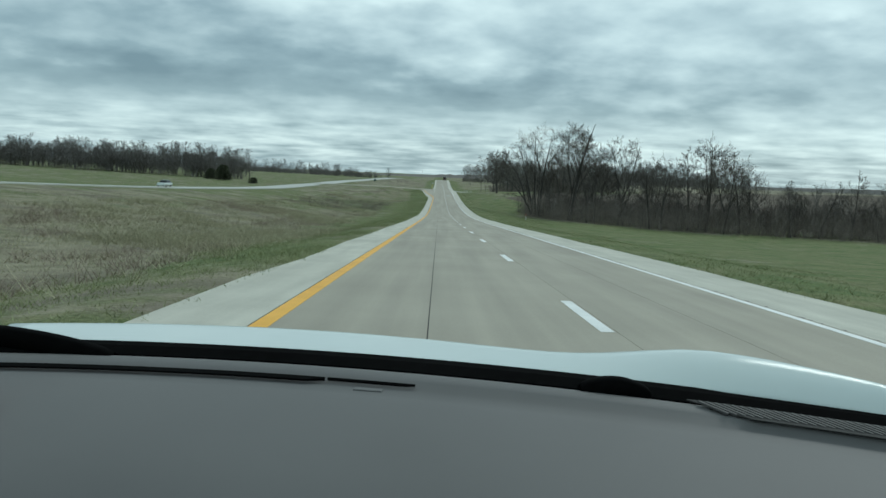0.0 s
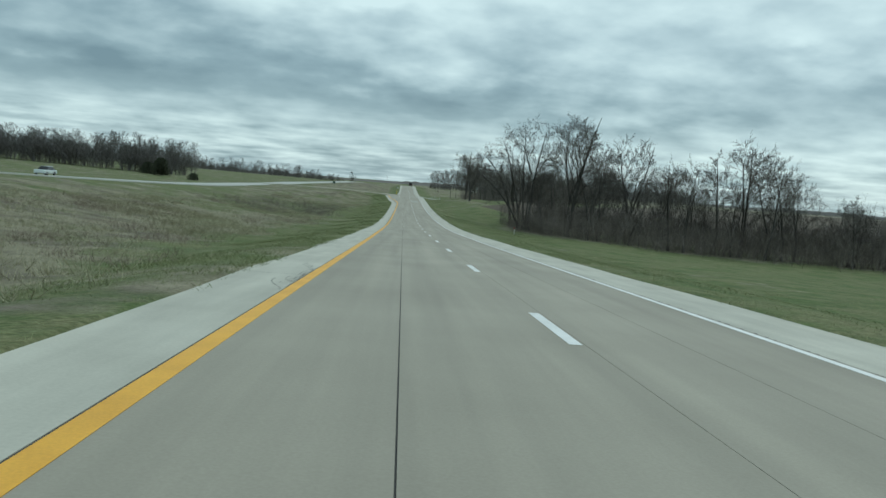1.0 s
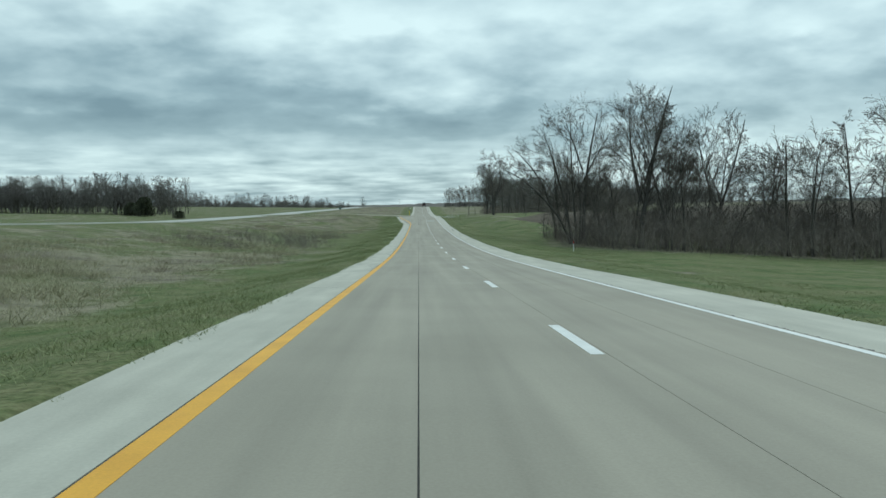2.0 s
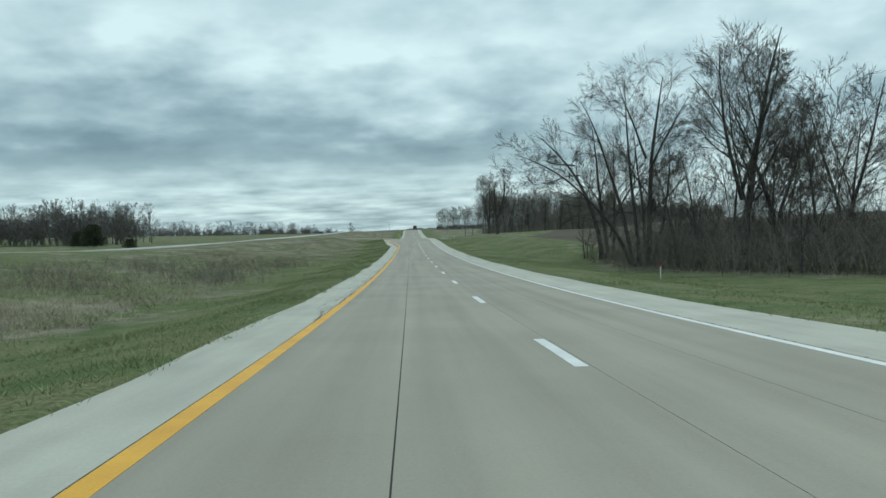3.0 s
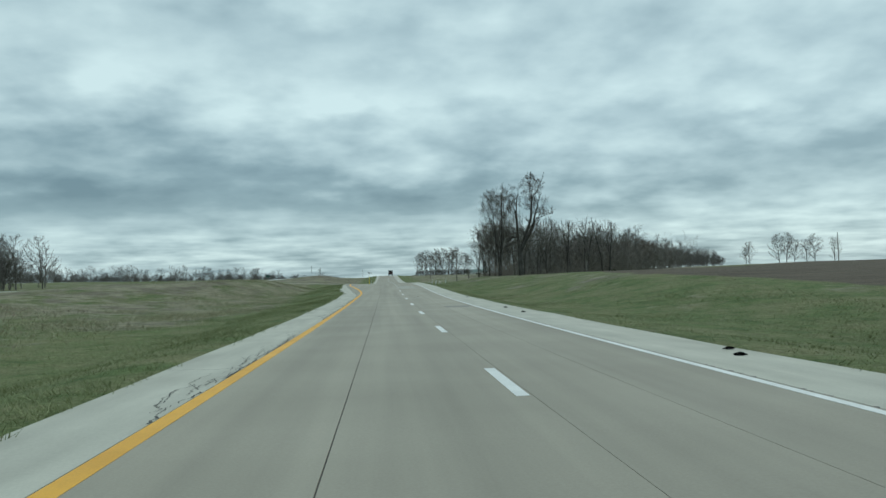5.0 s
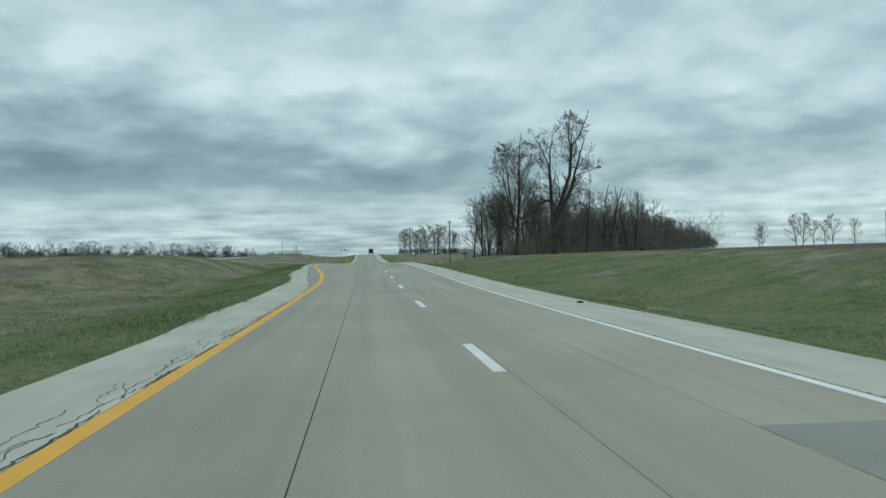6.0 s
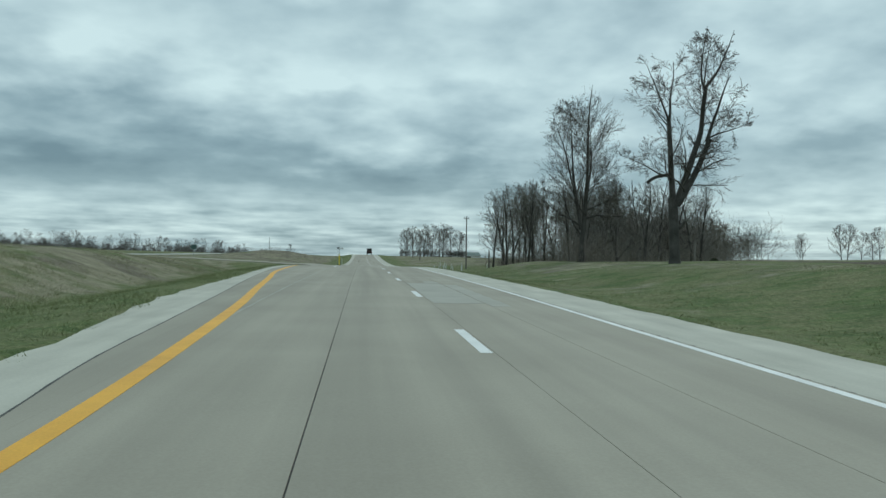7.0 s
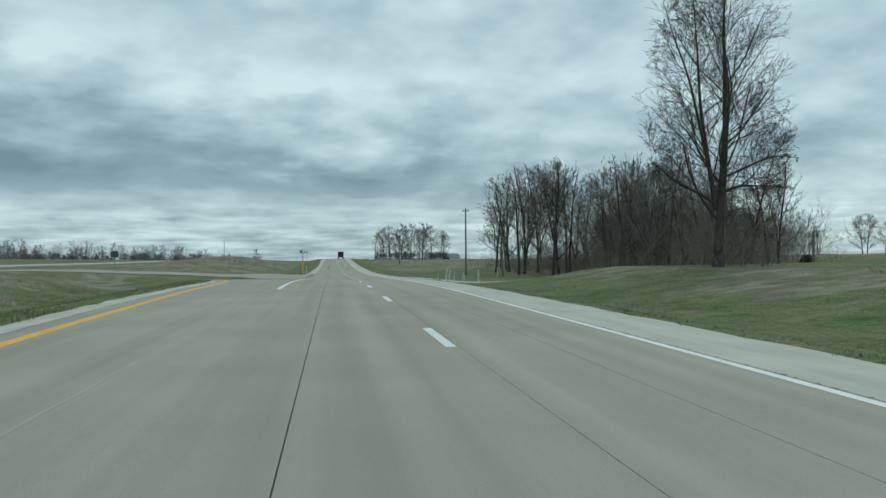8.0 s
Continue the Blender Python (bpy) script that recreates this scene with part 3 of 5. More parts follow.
cross_strip("crossover_road", np.linspace(-57.0, -4.33, 67), lambda x: 357.0 - 8 * smooth(-14, -4.4, x), lambda x: 370.0 + 30 * smooth(-13, -4.4, x), 0.08, LANE, "concrete crossover road through the grass median")
cross_strip("side_road", np.arange(4.9, 46.0, 0.8), lambda x: 345.0 - 5 * smooth(9, 5, x), lambda x: 352.0 + 7 * smooth(10, 5, x), 0.07, FAR_ROAD, "pale concrete side road joining the highway")


# ---- bare trees ----
def unit(a):
    return a / np.maximum(np.linalg.norm(a, axis=-1, keepdims=True), 1e-9)


def run_out(start, way, length, r0, n, wobble, lift, taper, rng, bend=0.0):
    """Branches as bent lines: N starts, ways, lengths and radii give points (N, n, 3) and radii (N, n)."""
    P = np.zeros((len(start), n, 3))
    P[:, 0] = start
    d = way.copy()
    turn = rng.normal(0, wobble * 0.8, d.shape)
    for i in range(1, n):
        turn = 0.55 * turn + rng.normal(0, wobble * 0.9, d.shape)
        d = unit(d + turn + bend + np.array([0, 0, lift]))
        P[:, i] = P[:, i - 1] + d * (length / (n - 1))[:, None]
    return P, r0[:, None] * np.linspace(1, taper, n)[None, :] ** 0.9


def reach(pos, way, crown):
    """How far a shoot can grow before it leaves an egg-shaped crown: (middle, half widths)."""
    c, r = np.array(crown[0], float), np.array(crown[1], float)
    p, d = (pos - c) / r, way / r
    a, b, k = (d * d).sum(1), (p * d).sum(1), (p * p).sum(1) - 1
    q = np.sqrt(np.maximum(b * b - a * k, 0))
    return np.maximum((q - b) / a, 0.22)


def side_shoots(P, R, length, count, n, angle, ratio, lo, lift, wobble, rr, rmin, rng, tip=0.55, crown=None):
    """A next order of branches on every branch."""
    N, m = P.shape[:2]
    par = np.repeat(np.arange(N), count)
    u = (lo + (0.98 - lo) * ((np.tile(np.arange(count), N) + rng.uniform(0, 1, N * count)) / count))
    s = u * (m - 1)
    i = np.minimum(s.astype(int), m - 2)
    fr = (s - i)[:, None]
    pos = P[par, i] * (1 - fr) + P[par, i + 1] * fr
    tan = unit(P[par, i + 1] - P[par, i])
    rad = R[par, i] * (1 - fr[:, 0]) + R[par, i + 1] * fr[:, 0]
    az = rng.uniform(0, 2 * np.pi, len(par)) + np.tile(np.arange(count), N) * 2.4
    ref = np.where(np.abs(tan[:, 2:]) > 0.9, np.array([[1.0, 0, 0]]), np.array([[0, 0, 1.0]]))
    e1 = unit(np.cross(tan, ref))
    e2 = np.cross(tan, e1)
    ang = np.radians(rng.normal(angle, 9, len(par)))[:, None]
    way = unit(tan * np.cos(ang) + (e1 * np.cos(az)[:, None] + e2 * np.sin(az)[:, None]) * np.sin(ang))
    ln = length[par] * ratio * (1.1 - (1.1 - tip) * u) * rng.uniform(0.65, 1.25, len(par))
    if crown is not None:
        ln = np.minimum(ln, reach(pos, way, crown) * rng.uniform(0.72, 1.06, len(par)))
    r = np.maximum(rad * rr * rng.uniform(0.7, 1.0, len(par)), rmin)
    P2, R2 = run_out(pos, way, ln, r, n, wobble, lift, 0.35, rng)
    return P2, np.maximum(R2, rmin * 0.6), ln


def tubes(P, R, sides):
    N, n = P.shape[:2]
    tan = unit(np.gradient(P, axis=1))
    ref = np.where(np.abs(tan[:, :1, 2:]) > 0.9, np.array([1.0, 0.1, 0]), np.array([0.1, 0, 1.0]))
    e1 = unit(np.cross(tan, np.broadcast_to(ref, tan.shape)))
    e2 = np.cross(tan, e1)
    a = np.arange(sides) * 2 * np.pi / sides
    V = P[:, :, None] + R[:, :, None, None] * (e1[:, :, None] * np.cos(a)[:, None] + e2[:, :, None] * np.sin(a)[:, None])
    base = (np.arange(N)[:, None, None] * n + np.arange(n - 1)[None, :, None]) * sides
    k = np.arange(sides)
    k2 = (k + 1) % sides
    F = np.stack([base + k, base + k2, base + sides + k2, base + sides + k], -1)
    return V.reshape(-1, 3), F.reshape(-1, 4)


def spikes(P, R):
    """Thin shoots that end in a point: three sides round the first point of each."""
    N = len(P)
    tan = unit(P[:, -1] - P[:, 0])
    e1 = unit(np.cross(tan, np.where(np.abs(tan[:, 2:]) > 0.9, np.array([[1.0, 0.1, 0]]), np.array([[0.1, 0, 1.0]]))))
    e2 = np.cross(tan, e1)
    a = np.arange(3) * 2 * np.pi / 3
    ring = P[:, :1] + R[:, :1, None] * (e1[:, None] * np.cos(a)[:, None] + e2[:, None] * np.sin(a)[:, None])
    V = np.concatenate([ring, P[:, -1:]], 1)
    base = np.arange(N)[:, None] * 4
    F = np.stack([np.concatenate([base, base + 1, base + 3], 1), np.concatenate([base + 1, base + 2, base + 3], 1), np.concatenate([base + 2, base, base + 3], 1)], 1)
    return V.reshape(-1, 3), F.reshape(-1, 3)


def merge(pieces):
    if len({f.shape[1] for _, f in pieces}) > 1:
        pieces = [(v, f if f.shape[1] == 3 else np.concatenate([f[:, :3], f[:, [0, 2, 3]]])) for v, f in pieces]
    V, F, k = [], [], 0
    for v, f in pieces:
        V.append(v)
        F.append(f + k)
        k += len(v)
    return np.concatenate(V), np.concatenate(F)


def bare_tree(seed, trunks, orders, rmin=0.009, limb_sides=6, crown=None):
    """Trunks: (foot, way, length, radius, wobble, lift, taper). Orders: side_shoots settings (count, n, angle, ratio, lo, lift, wobble, rr).
    Gives the wood (trunks and limbs) and the crown (all thinner shoots) as corner and face arrays."""
    rng = np.random.default_rng(seed)
    wood, twigs = [], []
    sets = []
    for foot, way, length, radius, wob, lift, taper, *lean in trunks:
        P, R = run_out(np.array([foot], float), unit(np.array([way], float)), np.array([float(length)]), np.array([float(radius)]), 12, wob, lift, taper, rng, np.array([*lean[0], 0.0]) if lean else 0.0)
        if foot[2] <= 0.1:
            R[:, 0] *= 1.35
            P[:, 0, 2] -= 0.25
        wood.append(tubes(P, R, 9 if rmin < 0.03 else 4))
        if taper < 0.8:
            sets.append((P, R, np.array([float(length)])))
    P = np.concatenate([s[0] for s in sets])
    R = np.concatenate([s[1] for s in sets])
    L = np.concatenate([s[2] for s in sets])
    for o, (count, n, angle, ratio, lo, lift, wob, rr) in enumerate(orders):
        room = (0.80, 0.92, 1.0, 1.05)[o]
        inside = crown and (crown[0], tuple(w * room for w in crown[1]))
        P, R, L = side_shoots(P, R, L, count, n, angle, ratio, lo, lift, wob, rr, rmin, rng, crown=inside)
        if o == len(orders) - 1 and P.shape[1] == 2:
            twigs.append(spikes(P, R))
        else:
            (wood if o == 0 else twigs).append(tubes(P, R, limb_sides if o == 0 else (4 if o == 1 and rmin < 0.03 else 3)))
    return merge(wood), merge(twigs)


def tree_thing(name, data, place, label, group="", turn=0.0, scale=1.0, twig=TWIG):
    (wv, wf), (cv, cf) = data
    ob = empty(name, pose(*place, 0, 0, turn) @ Matrix.Diagonal((scale, scale, scale, 1)), label, "tree", group)
    part("trunk", mesh_from("trunk", wv, wf, BARK, True), None, ob, "grey-brown bark")
    part("crown", mesh_from("crown", cv, cf, twig), None, ob, "leafless twigs")
    return ob


SPREAD = [(12, 8, 52, 0.36, 0.26, 0.02, 0.10, 0.42), (8, 6, 42, 0.55, 0.15, 0.02, 0.08, 0.48), (6, 4, 33, 0.62, 0.10, 0.02, 0.05, 0.5), (3, 2, 26, 0.85, 0.08, 0.01, 0.06, 0.6)]
ROUND = [(26, 8, 47, 1.3, 0.20, 0.05, 0.06, 0.36), (7, 6, 40, 0.46, 0.22, 0.03, 0.08, 0.5), (6, 4, 34, 0.60, 0.12, 0.02, 0.06, 0.5), (4, 2, 27, 0.80, 0.08, 0.01, 0.06, 0.6)]
OVAL = [(21, 8, 46, 0.85, 0.12, 0.04, 0.08, 0.36), (8, 6, 40, 0.50, 0.20, 0.03, 0.08, 0.52), (5, 4, 36, 0.58, 0.15, 0.02, 0.07, 0.55), (3, 2, 30, 0.72, 0.12, 0.02, 0.10, 0.6)]

# the leaning many-stemmed maples nearest the road, with limbs that arch over the verge: the last pair of a stem is the way it bends as it rises
lean_a = bare_tree(11, [((-0.3, 0, 0), (-0.06, -0.05, 1), 16.5, 0.30, 0.025, 0.0, 0.09, (-0.050, 0)), ((0.45, 0.2, 0), (-0.02, 0.1, 1), 16, 0.26, 0.03, 0.0, 0.09, (-0.028, 0)), ((0.1, -0.2, 3.2), (-0.5, -0.2, 1), 9.5, 0.13, 0.07, 0.0, 0.10, (-0.04, 0)),
                        ((0.7, 0.1, 2.5), (0.30, 0.1, 1), 12, 0.16, 0.05, 0.0, 0.10, (0.02, 0)), ((1.1, 0.5, 0), (0.12, 0.15, 1), 14.5, 0.20, 0.04, 0.0, 0.09), ((-2.7, 0, 9.9), (-1.0, 0.05, 0.22), 7.0, 0.10, 0.09, -0.05, 0.12), ((-3.3, 0, 11.1), (-1.0, -0.2, 0.12), 7.5, 0.10, 0.09, 0.0, 0.12)], SPREAD)
tree_thing("tree", lean_a, (21.1, 191.0, gz(21.1, 191.0)), "leafless many-stemmed maple leaning towards the road", "creek trees")
lean_b = bare_tree(12, [((-0.2, 0, 0), (-0.28, -0.1, 1), 17, 0.20, 0.04, 0.0, 0.07, (-0.105, 0)), ((0.1, 0.4, 0), (-0.16, 0.1, 1), 18.5, 0.24, 0.03, 0.0, 0.09, (-0.050, 0)), ((0.6, 0.2, 0), (0.02, 0.05, 1), 19.5, 0.22, 0.03, 0.0, 0.09, (-0.022, 0)),
                        ((1.5, -0.2, 0), (0.03, 0.1, 1), 20.0, 0.33, 0.02, 0.01, 0.10), ((1.5, -0.1, 11.0), (-0.35, 0.1, 1), 8.5, 0.14, 0.06, 0.02, 0.10), ((1.7, -0.1, 9.5), (0.45, 0.0, 1), 8.5, 0.14, 0.06, 0.02, 0.10), ((2.0, 0.4, 0), (0.35, 0.1, 1), 14, 0.18, 0.05, 0.0, 0.10)], SPREAD)
tree_thing("tree", lean_b, (20.9, 178.5, gz(20.9, 178.5)), "leafless maple clump with thick leaning stems", "creek trees")
snag = bare_tree(15, [((0, 0, 0), (0.04, 0, 1), 5.4, 0.07, 0.05, 0.0, 0.3), ((0.5, 0.3, 0), (-0.1, 0.1, 1), 4.2, 0.05, 0.06, 0.0, 0.3), ((-0.9, 0.2, 2.6), (1.0, 0.0, -0.75), 2.6, 0.045, 0.04, 0.0, 0.4)],
                 [(8, 5, 60, 0.26, 0.3, -0.02, 0.14, 0.5), (6, 3, 48, 0.5, 0.2, -0.02, 0.14, 0.6), (3, 2, 40, 0.6, 0.2, 0.0, 0.1, 0.7)])
tree_thing("tree", snag, (18.8, 191.6, gz(18.8, 191.6)), "thin dead leaning sapling beside the maple", "creek trees")
big = bare_tree(13, [((0, 0, 0), (0.02, 0, 1), 23.4, 0.42, 0.03, 0.02, 0.08), ((0, 0, 6.5), (-0.26, 0.1, 1), 14, 0.22, 0.04, 0.03, 0.12), ((0, 0, 7.5), (0.28, -0.1, 1), 13, 0.20, 0.04, 0.03, 0.12)],
                ROUND, rmin=0.012, crown=((0, 0, 13.8), (7.0, 6.8, 10.8)))
tree_thing("tree", big, (29.0, 171.0, gz(29, 171)), "tall broad leafless tree at the creek", "creek trees")
second = bare_tree(14, [((0, 0, 0), (0.04, 0, 1), 18.0, 0.30, 0.04, 0.02, 0.08), ((0, 0, 5.0), (0.30, 0.1, 1), 11, 0.18, 0.05, 0.03, 0.12)], ROUND, rmin=0.012, crown=((0.6, 0, 11.5), (5.2, 5.0, 8.0)))
tree_thing("tree", second, (33.2, 172.5, gz(33.2, 172.5)), "tall leafless tree close beside the broad one", "creek trees")

# the two tall trees that stand free before the far wood
oval = bare_tree(21, [((0, 0, 0), (0.01, 0, 1), 18.9, 0.30, 0.030, 0.02, 0.04), ((-0.06, 0.1, 3.4), (-0.12, 0.02, 1), 13.6, 0.16, 0.03, 0.03, 0.05), ((0.2, 0.1, 4.6), (0.22, 0.05, 1), 11.0, 0.14, 0.04, 0.05, 0.09), ((-0.3, 0, 5.0), (-0.22, -0.1, 1), 11.0, 0.13, 0.04, 0.05, 0.09),
                      ((0.2, 0, 4.4), (1.0, 0.1, 0.55), 4.8, 0.10, 0.09, -0.03, 0.12), ((0.2, 0.1, 5.2), (0.9, -0.3, 0.7), 4.8, 0.09, 0.09, -0.03, 0.12), ((-0.3, 0, 3.9), (-0.8, 0.2, 0.7), 4.8, 0.09, 0.10, 0.03, 0.15)],
                 OVAL, crown=((0, 0, 9.6), (5.4, 5.2, 10.6)))
tree_thing("tree", oval, (21.2, 324.5, gz(21.2, 324.5)), "upright oval leafless tree before the wood", "free-standing trees")
forked = bare_tree(22, [((0, 0, 0), (-0.01, 0, 1), 4.75, 0.37, 0.010, 0.0, 0.90),
                        # left limb, bent at a knee, with two leaders
                        ((-0.16, 0, 4.3), (-0.10, 0, 1), 6.1, 0.23, 0.007, 0.0, 0.60, (0.004, 0)), ((-0.48, 0, 10.2), (0.10, 0.05, 1), 4.4, 0.10, 0.05, 0.0, 0.10), ((-0.48, 0, 10.0), (-0.70, 0, 1), 4.4, 0.085, 0.05, 0.0, 0.12),
                        # middle limb, the tallest, three leaders
                        ((0.08, 0, 4.3), (0.42, 0.03, 1), 5.5, 0.25, 0.007, 0.0, 0.70, (-0.010, 0)), ((1.86, 0.13, 9.2), (0.06, 0, 1), 3.4, 0.17, 0.007, 0.0, 0.75), ((2.05, 0.1, 12.3), (-0.38, 0, 1), 4.4, 0.085, 0.045, 0.02, 0.12),
                        ((2.05, 0.1, 12.4), (0.95, 0.1, 1), 4.8, 0.095, 0.045, 0.03, 0.12), ((2.05, 0.1, 12.3), (0.12, 0.3, 1), 3.8, 0.065, 0.04, 0.0, 0.12),
                        # right limb, swung out and up
                        ((0.12, 0, 4.1), (0.66, -0.02, 1), 5.3, 0.24, 0.007, 0.0, 0.72, (-0.028, 0)), ((2.2, -0.08, 8.6), (0.24, 0, 1), 4.8, 0.14, 0.04, 0.0, 0.14), ((2.2, -0.05, 8.8), (0.9, 0.1, 0.55), 3.4, 0.07, 0.06, 0.0, 0.15),
                        # broken arms
                        ((-0.30, 0.05, 6.2), (-0.9, 0.1, 0.12), 1.8, 0.13, 0.03, -0.075, 0.82), ((-0.9, 0.1, 6.15), (-0.9, 0.2, 0.45), 3.4, 0.05, 0.06, 0.0, 0.2), ((0.25, 0, 2.5), (0.8, -0.2, 0.35), 0.65, 0.13, 0.02, 0.1, 0.85)],
                   [(9, 8, 56, 0.52, 0.14, 0.03, 0.12, 0.32), (7, 6, 44, 0.60, 0.15, 0.02, 0.09, 0.5), (5, 4, 36, 0.60, 0.10, 0.0, 0.06, 0.5), (3, 2, 28, 0.85, 0.12, 0.0, 0.10, 0.6)],
                   crown=((0.6, 0, 10.2), (6.0, 5.2, 8.0)))
tree_thing("tree", forked, (20.9, 299.4, gz(20.9, 299.4)), "old forked leafless tree with broken limbs on the bank", "free-standing trees", scale=1.04)

def distant_tree(seed, height, wide, low, limbs, twigs, thick):
    """A small tree or bush for the distance: stems and limbs with a rounded haze of fine shoots."""
    g = np.random.default_rng(seed)
    crown = ((0, 0, (height + low) / 2), (wide, wide * 0.95, (height - low) / 2 * 1.04))
    stem, R = run_out(np.zeros((1, 3)), np.array([[0.03, 0.02, 1.0]]), np.array([height * 0.93]), np.array([height * 0.014]), 6, 0.04, 0.02, 0.2, g)
    P1, R1, L1 = side_shoots(stem, R, np.array([height]), limbs, 3, 42, 1.2, max(low / height - 0.12, 0.04), 0.06, 0.08, 0.5, thick * 1.3, g, crown=crown)
    P2, R2, L2 = side_shoots(P1, R1, L1, twigs, 2, 40, 0.55, 0.2, 0.03, 0.1, 0.6, thick, g, crown=crown)
    P3, R3, _ = side_shoots(P2, R2, L2, 2, 2, 36, 0.7, 0.25, 0.02, 0.1, 0.7, thick, g, crown=crown)
    return merge([tubes(stem, R, 4), tubes(P1, R1, 3)]), merge([spikes(P2, R2), spikes(P3, R3)])


# trees of middle size, a few kinds repeated with turns and sizes
KINDS = []
for s in range(9):  # 0 to 4 by the creek, 5 far off, 6 to 8 in the wood
    rng = random.Random(40 + s)
    stems = [((0, 0, 0), (rng.uniform(-0.08, 0.08), rng.uniform(-0.08, 0.08), 1), 13.2, 0.18, 0.035, 0.02, 0.12)]
    for _ in range(s % 2):
        a = rng.uniform(0, 6.28)
        stems.append(((0, 0, rng.uniform(1.0, 4.0)), (0.32 * math.cos(a), 0.32 * math.sin(a), 1), rng.uniform(8, 10), 0.12, 0.04, 0.03, 0.15))
    wide = rng.uniform(3.8, 5.4)
    shoots = [(15, 6, rng.uniform(38, 48), 1.2, 0.24 if s < 5 else 0.14, 0.05, 0.06, 0.42), (7, 4, 40, 0.50, 0.18, 0.03, 0.10, 0.5), (5, 3, 34, 0.62, 0.10, 0.02, 0.06, 0.55), (3, 2, 28, 0.88, 0.08, 0.01, 0.06, 0.7)]
    KINDS.append(bare_tree(60 + s, stems, shoots[:4 if s < 5 else 3], rmin=0.014 if s < 5 else 0.018, limb_sides=5,
                           crown=((0, 0, 8.6 if s < 5 else 7.2), (wide, wide * rng.uniform(0.85, 1.1), 6.8 if s < 5 else 7.4))))
KINDS[5] = distant_tree(65, 13.5, 4.8, 1.8, 18, 13, 0.036)
FIRST = []


def plant(x, y, k, scale, turn, group, label):
    m = pose(x, y, gz(x, y) - 0.05, 0, 0, turn)
    if len(FIRST) <= k or FIRST[k] is None:
        while len(FIRST) <= k:
            FIRST.append(None)
        FIRST[k] = tree_thing("tree", KINDS[k], (x, y, gz(x, y) - 0.05), label, group, turn, scale, LIGHTENED_TWIG if k >= 5 else TWIG)
        return
    ob = copy_thing(FIRST[k], m)
    ob.scale = (scale, scale, scale)
    tagged(ob, label, group=group)


rng = random.Random(3)
for i in range(48):  # along the creek
    x = 23 + i * 1.85 + rng.uniform(-2, 2)
    y = float(creek_y(np.array(x))) + rng.uniform(-6, 14)
    plant(x, y, rng.randrange(5), rng.uniform(0.7, 1.2) * (1.0 if x < 62 else 0.8), rng.uniform(0, 360), "creek trees", "slender leafless tree in the creek thicket")
plant(41.5, 176.5, 1, 1.45, 40, "creek trees", "tall leafless tree in the creek thicket")
plant(55.7, 156.5, 3, 1.45, 200, "creek trees", "tall leafless tree in the creek thicket")
plant(53.0, 160.0, 0, 1.30, 100, "creek trees", "tall leafless tree in the creek thicket")
for i in range(34):  # near end of the wood
    t = rng.random() ** 1.3
    x = 35 + 50 * t + rng.uniform(-2, 18)
    y = 362 + 100 * t + rng.uniform(0, 40)
    plant(x, y, 6 + rng.randrange(3), rng.uniform(1.0, 1.3), rng.uniform(0, 360), "wood trees", "leafless tree at the edge of the wood")
for x, y, s in ((29, 424, 0.95), (30.5, 408, 1.0), (32, 426, 1.05), (36, 402, 0.95), (35, 416, 1.05), (40, 410, 0.9), (31, 390, 0.95), (37, 386, 0.85), (33, 371, 0.84), (31, 364, 0.78), (42, 396, 0.9), (45, 420, 0.95), (29, 386, 0.9), (34, 394, 0.9), (38, 378, 0.85), (44, 384, 0.95), (47, 396, 1.0), (50, 384, 0.95), (40, 368, 0.8), (46, 372, 0.85), (52, 374, 0.9), (55, 388, 1.0), (28.0, 402, 0.92), (33, 362, 0.68), (58, 380, 0.95), (37, 366, 0.75), (37, 456, 0.9), (40, 464, 0.95), (36, 446, 0.85), (42, 452, 0.95), (38, 438, 0.9), (43, 442, 0.95)):
    plant(x, y, 6 + rng.randrange(3), s * 1.38, rng.uniform(0, 360), "wood trees", "leafless tree with bare trunk at the edge of the wood")
for x, y, s in ((18, 596, 0.9), (22, 604, 1.05), (26, 592, 1.1), (31, 606, 1.15), (35, 596, 1.15), (40, 604, 1.1), (44, 598, 0.85), (28, 612, 1.0), (20, 610, 1.0), (24, 599, 0.8), (33, 590, 0.9), (37, 612, 1.05), (42, 592, 0.9), (30, 600, 0.75), (196, 545, 1.15), (204, 553, 1.2), (188, 560, 0.9), (212, 548, 0.9), (200, 538, 0.9), (221, 556, 1.1), (228, 550, 0.95), (182, 552, 0.7)):
    plant(x, y, 5, s, rng.uniform(0, 360), "distant trees", "distant leafless tree on the field's edge")


# ---- thickets and far woods ----
def thicket(name, spots, heights, label, mat, seed, shoots=5, rmin=0.007):
    g = np.random.default_rng(seed)
    spots = np.asarray(spots, float)
    N = len(spots)
    foot = np.column_stack([spots, ground_z(spots[:, 0], spots[:, 1]) - 0.1])
    way = unit(np.column_stack([g.normal(0, 0.30, (N, 2)), np.ones(N)]))
    L = np.asarray(heights, float)
    P, R = run_out(foot, way, L, 0.006 + 0.0035 * L, 5, 0.17, 0.05, 0.3, g)
    P2, R2, L2 = side_shoots(P, R, L, shoots, 3, 46, 0.5, 0.12, 0.05, 0.2, 0.6, rmin, g)
    P3, R3, _ = side_shoots(P2, R2, L2, 4, 2, 40, 0.55, 0.2, 0.03, 0.18, 0.6, rmin, g)
    v, f = merge([tubes(P, R, 3), tubes(P2, R2, 3), spikes(P3, R3)])
    return tagged(new(name, mesh_from(name, v, f, mat)), label, "thicket", kind="stuff")


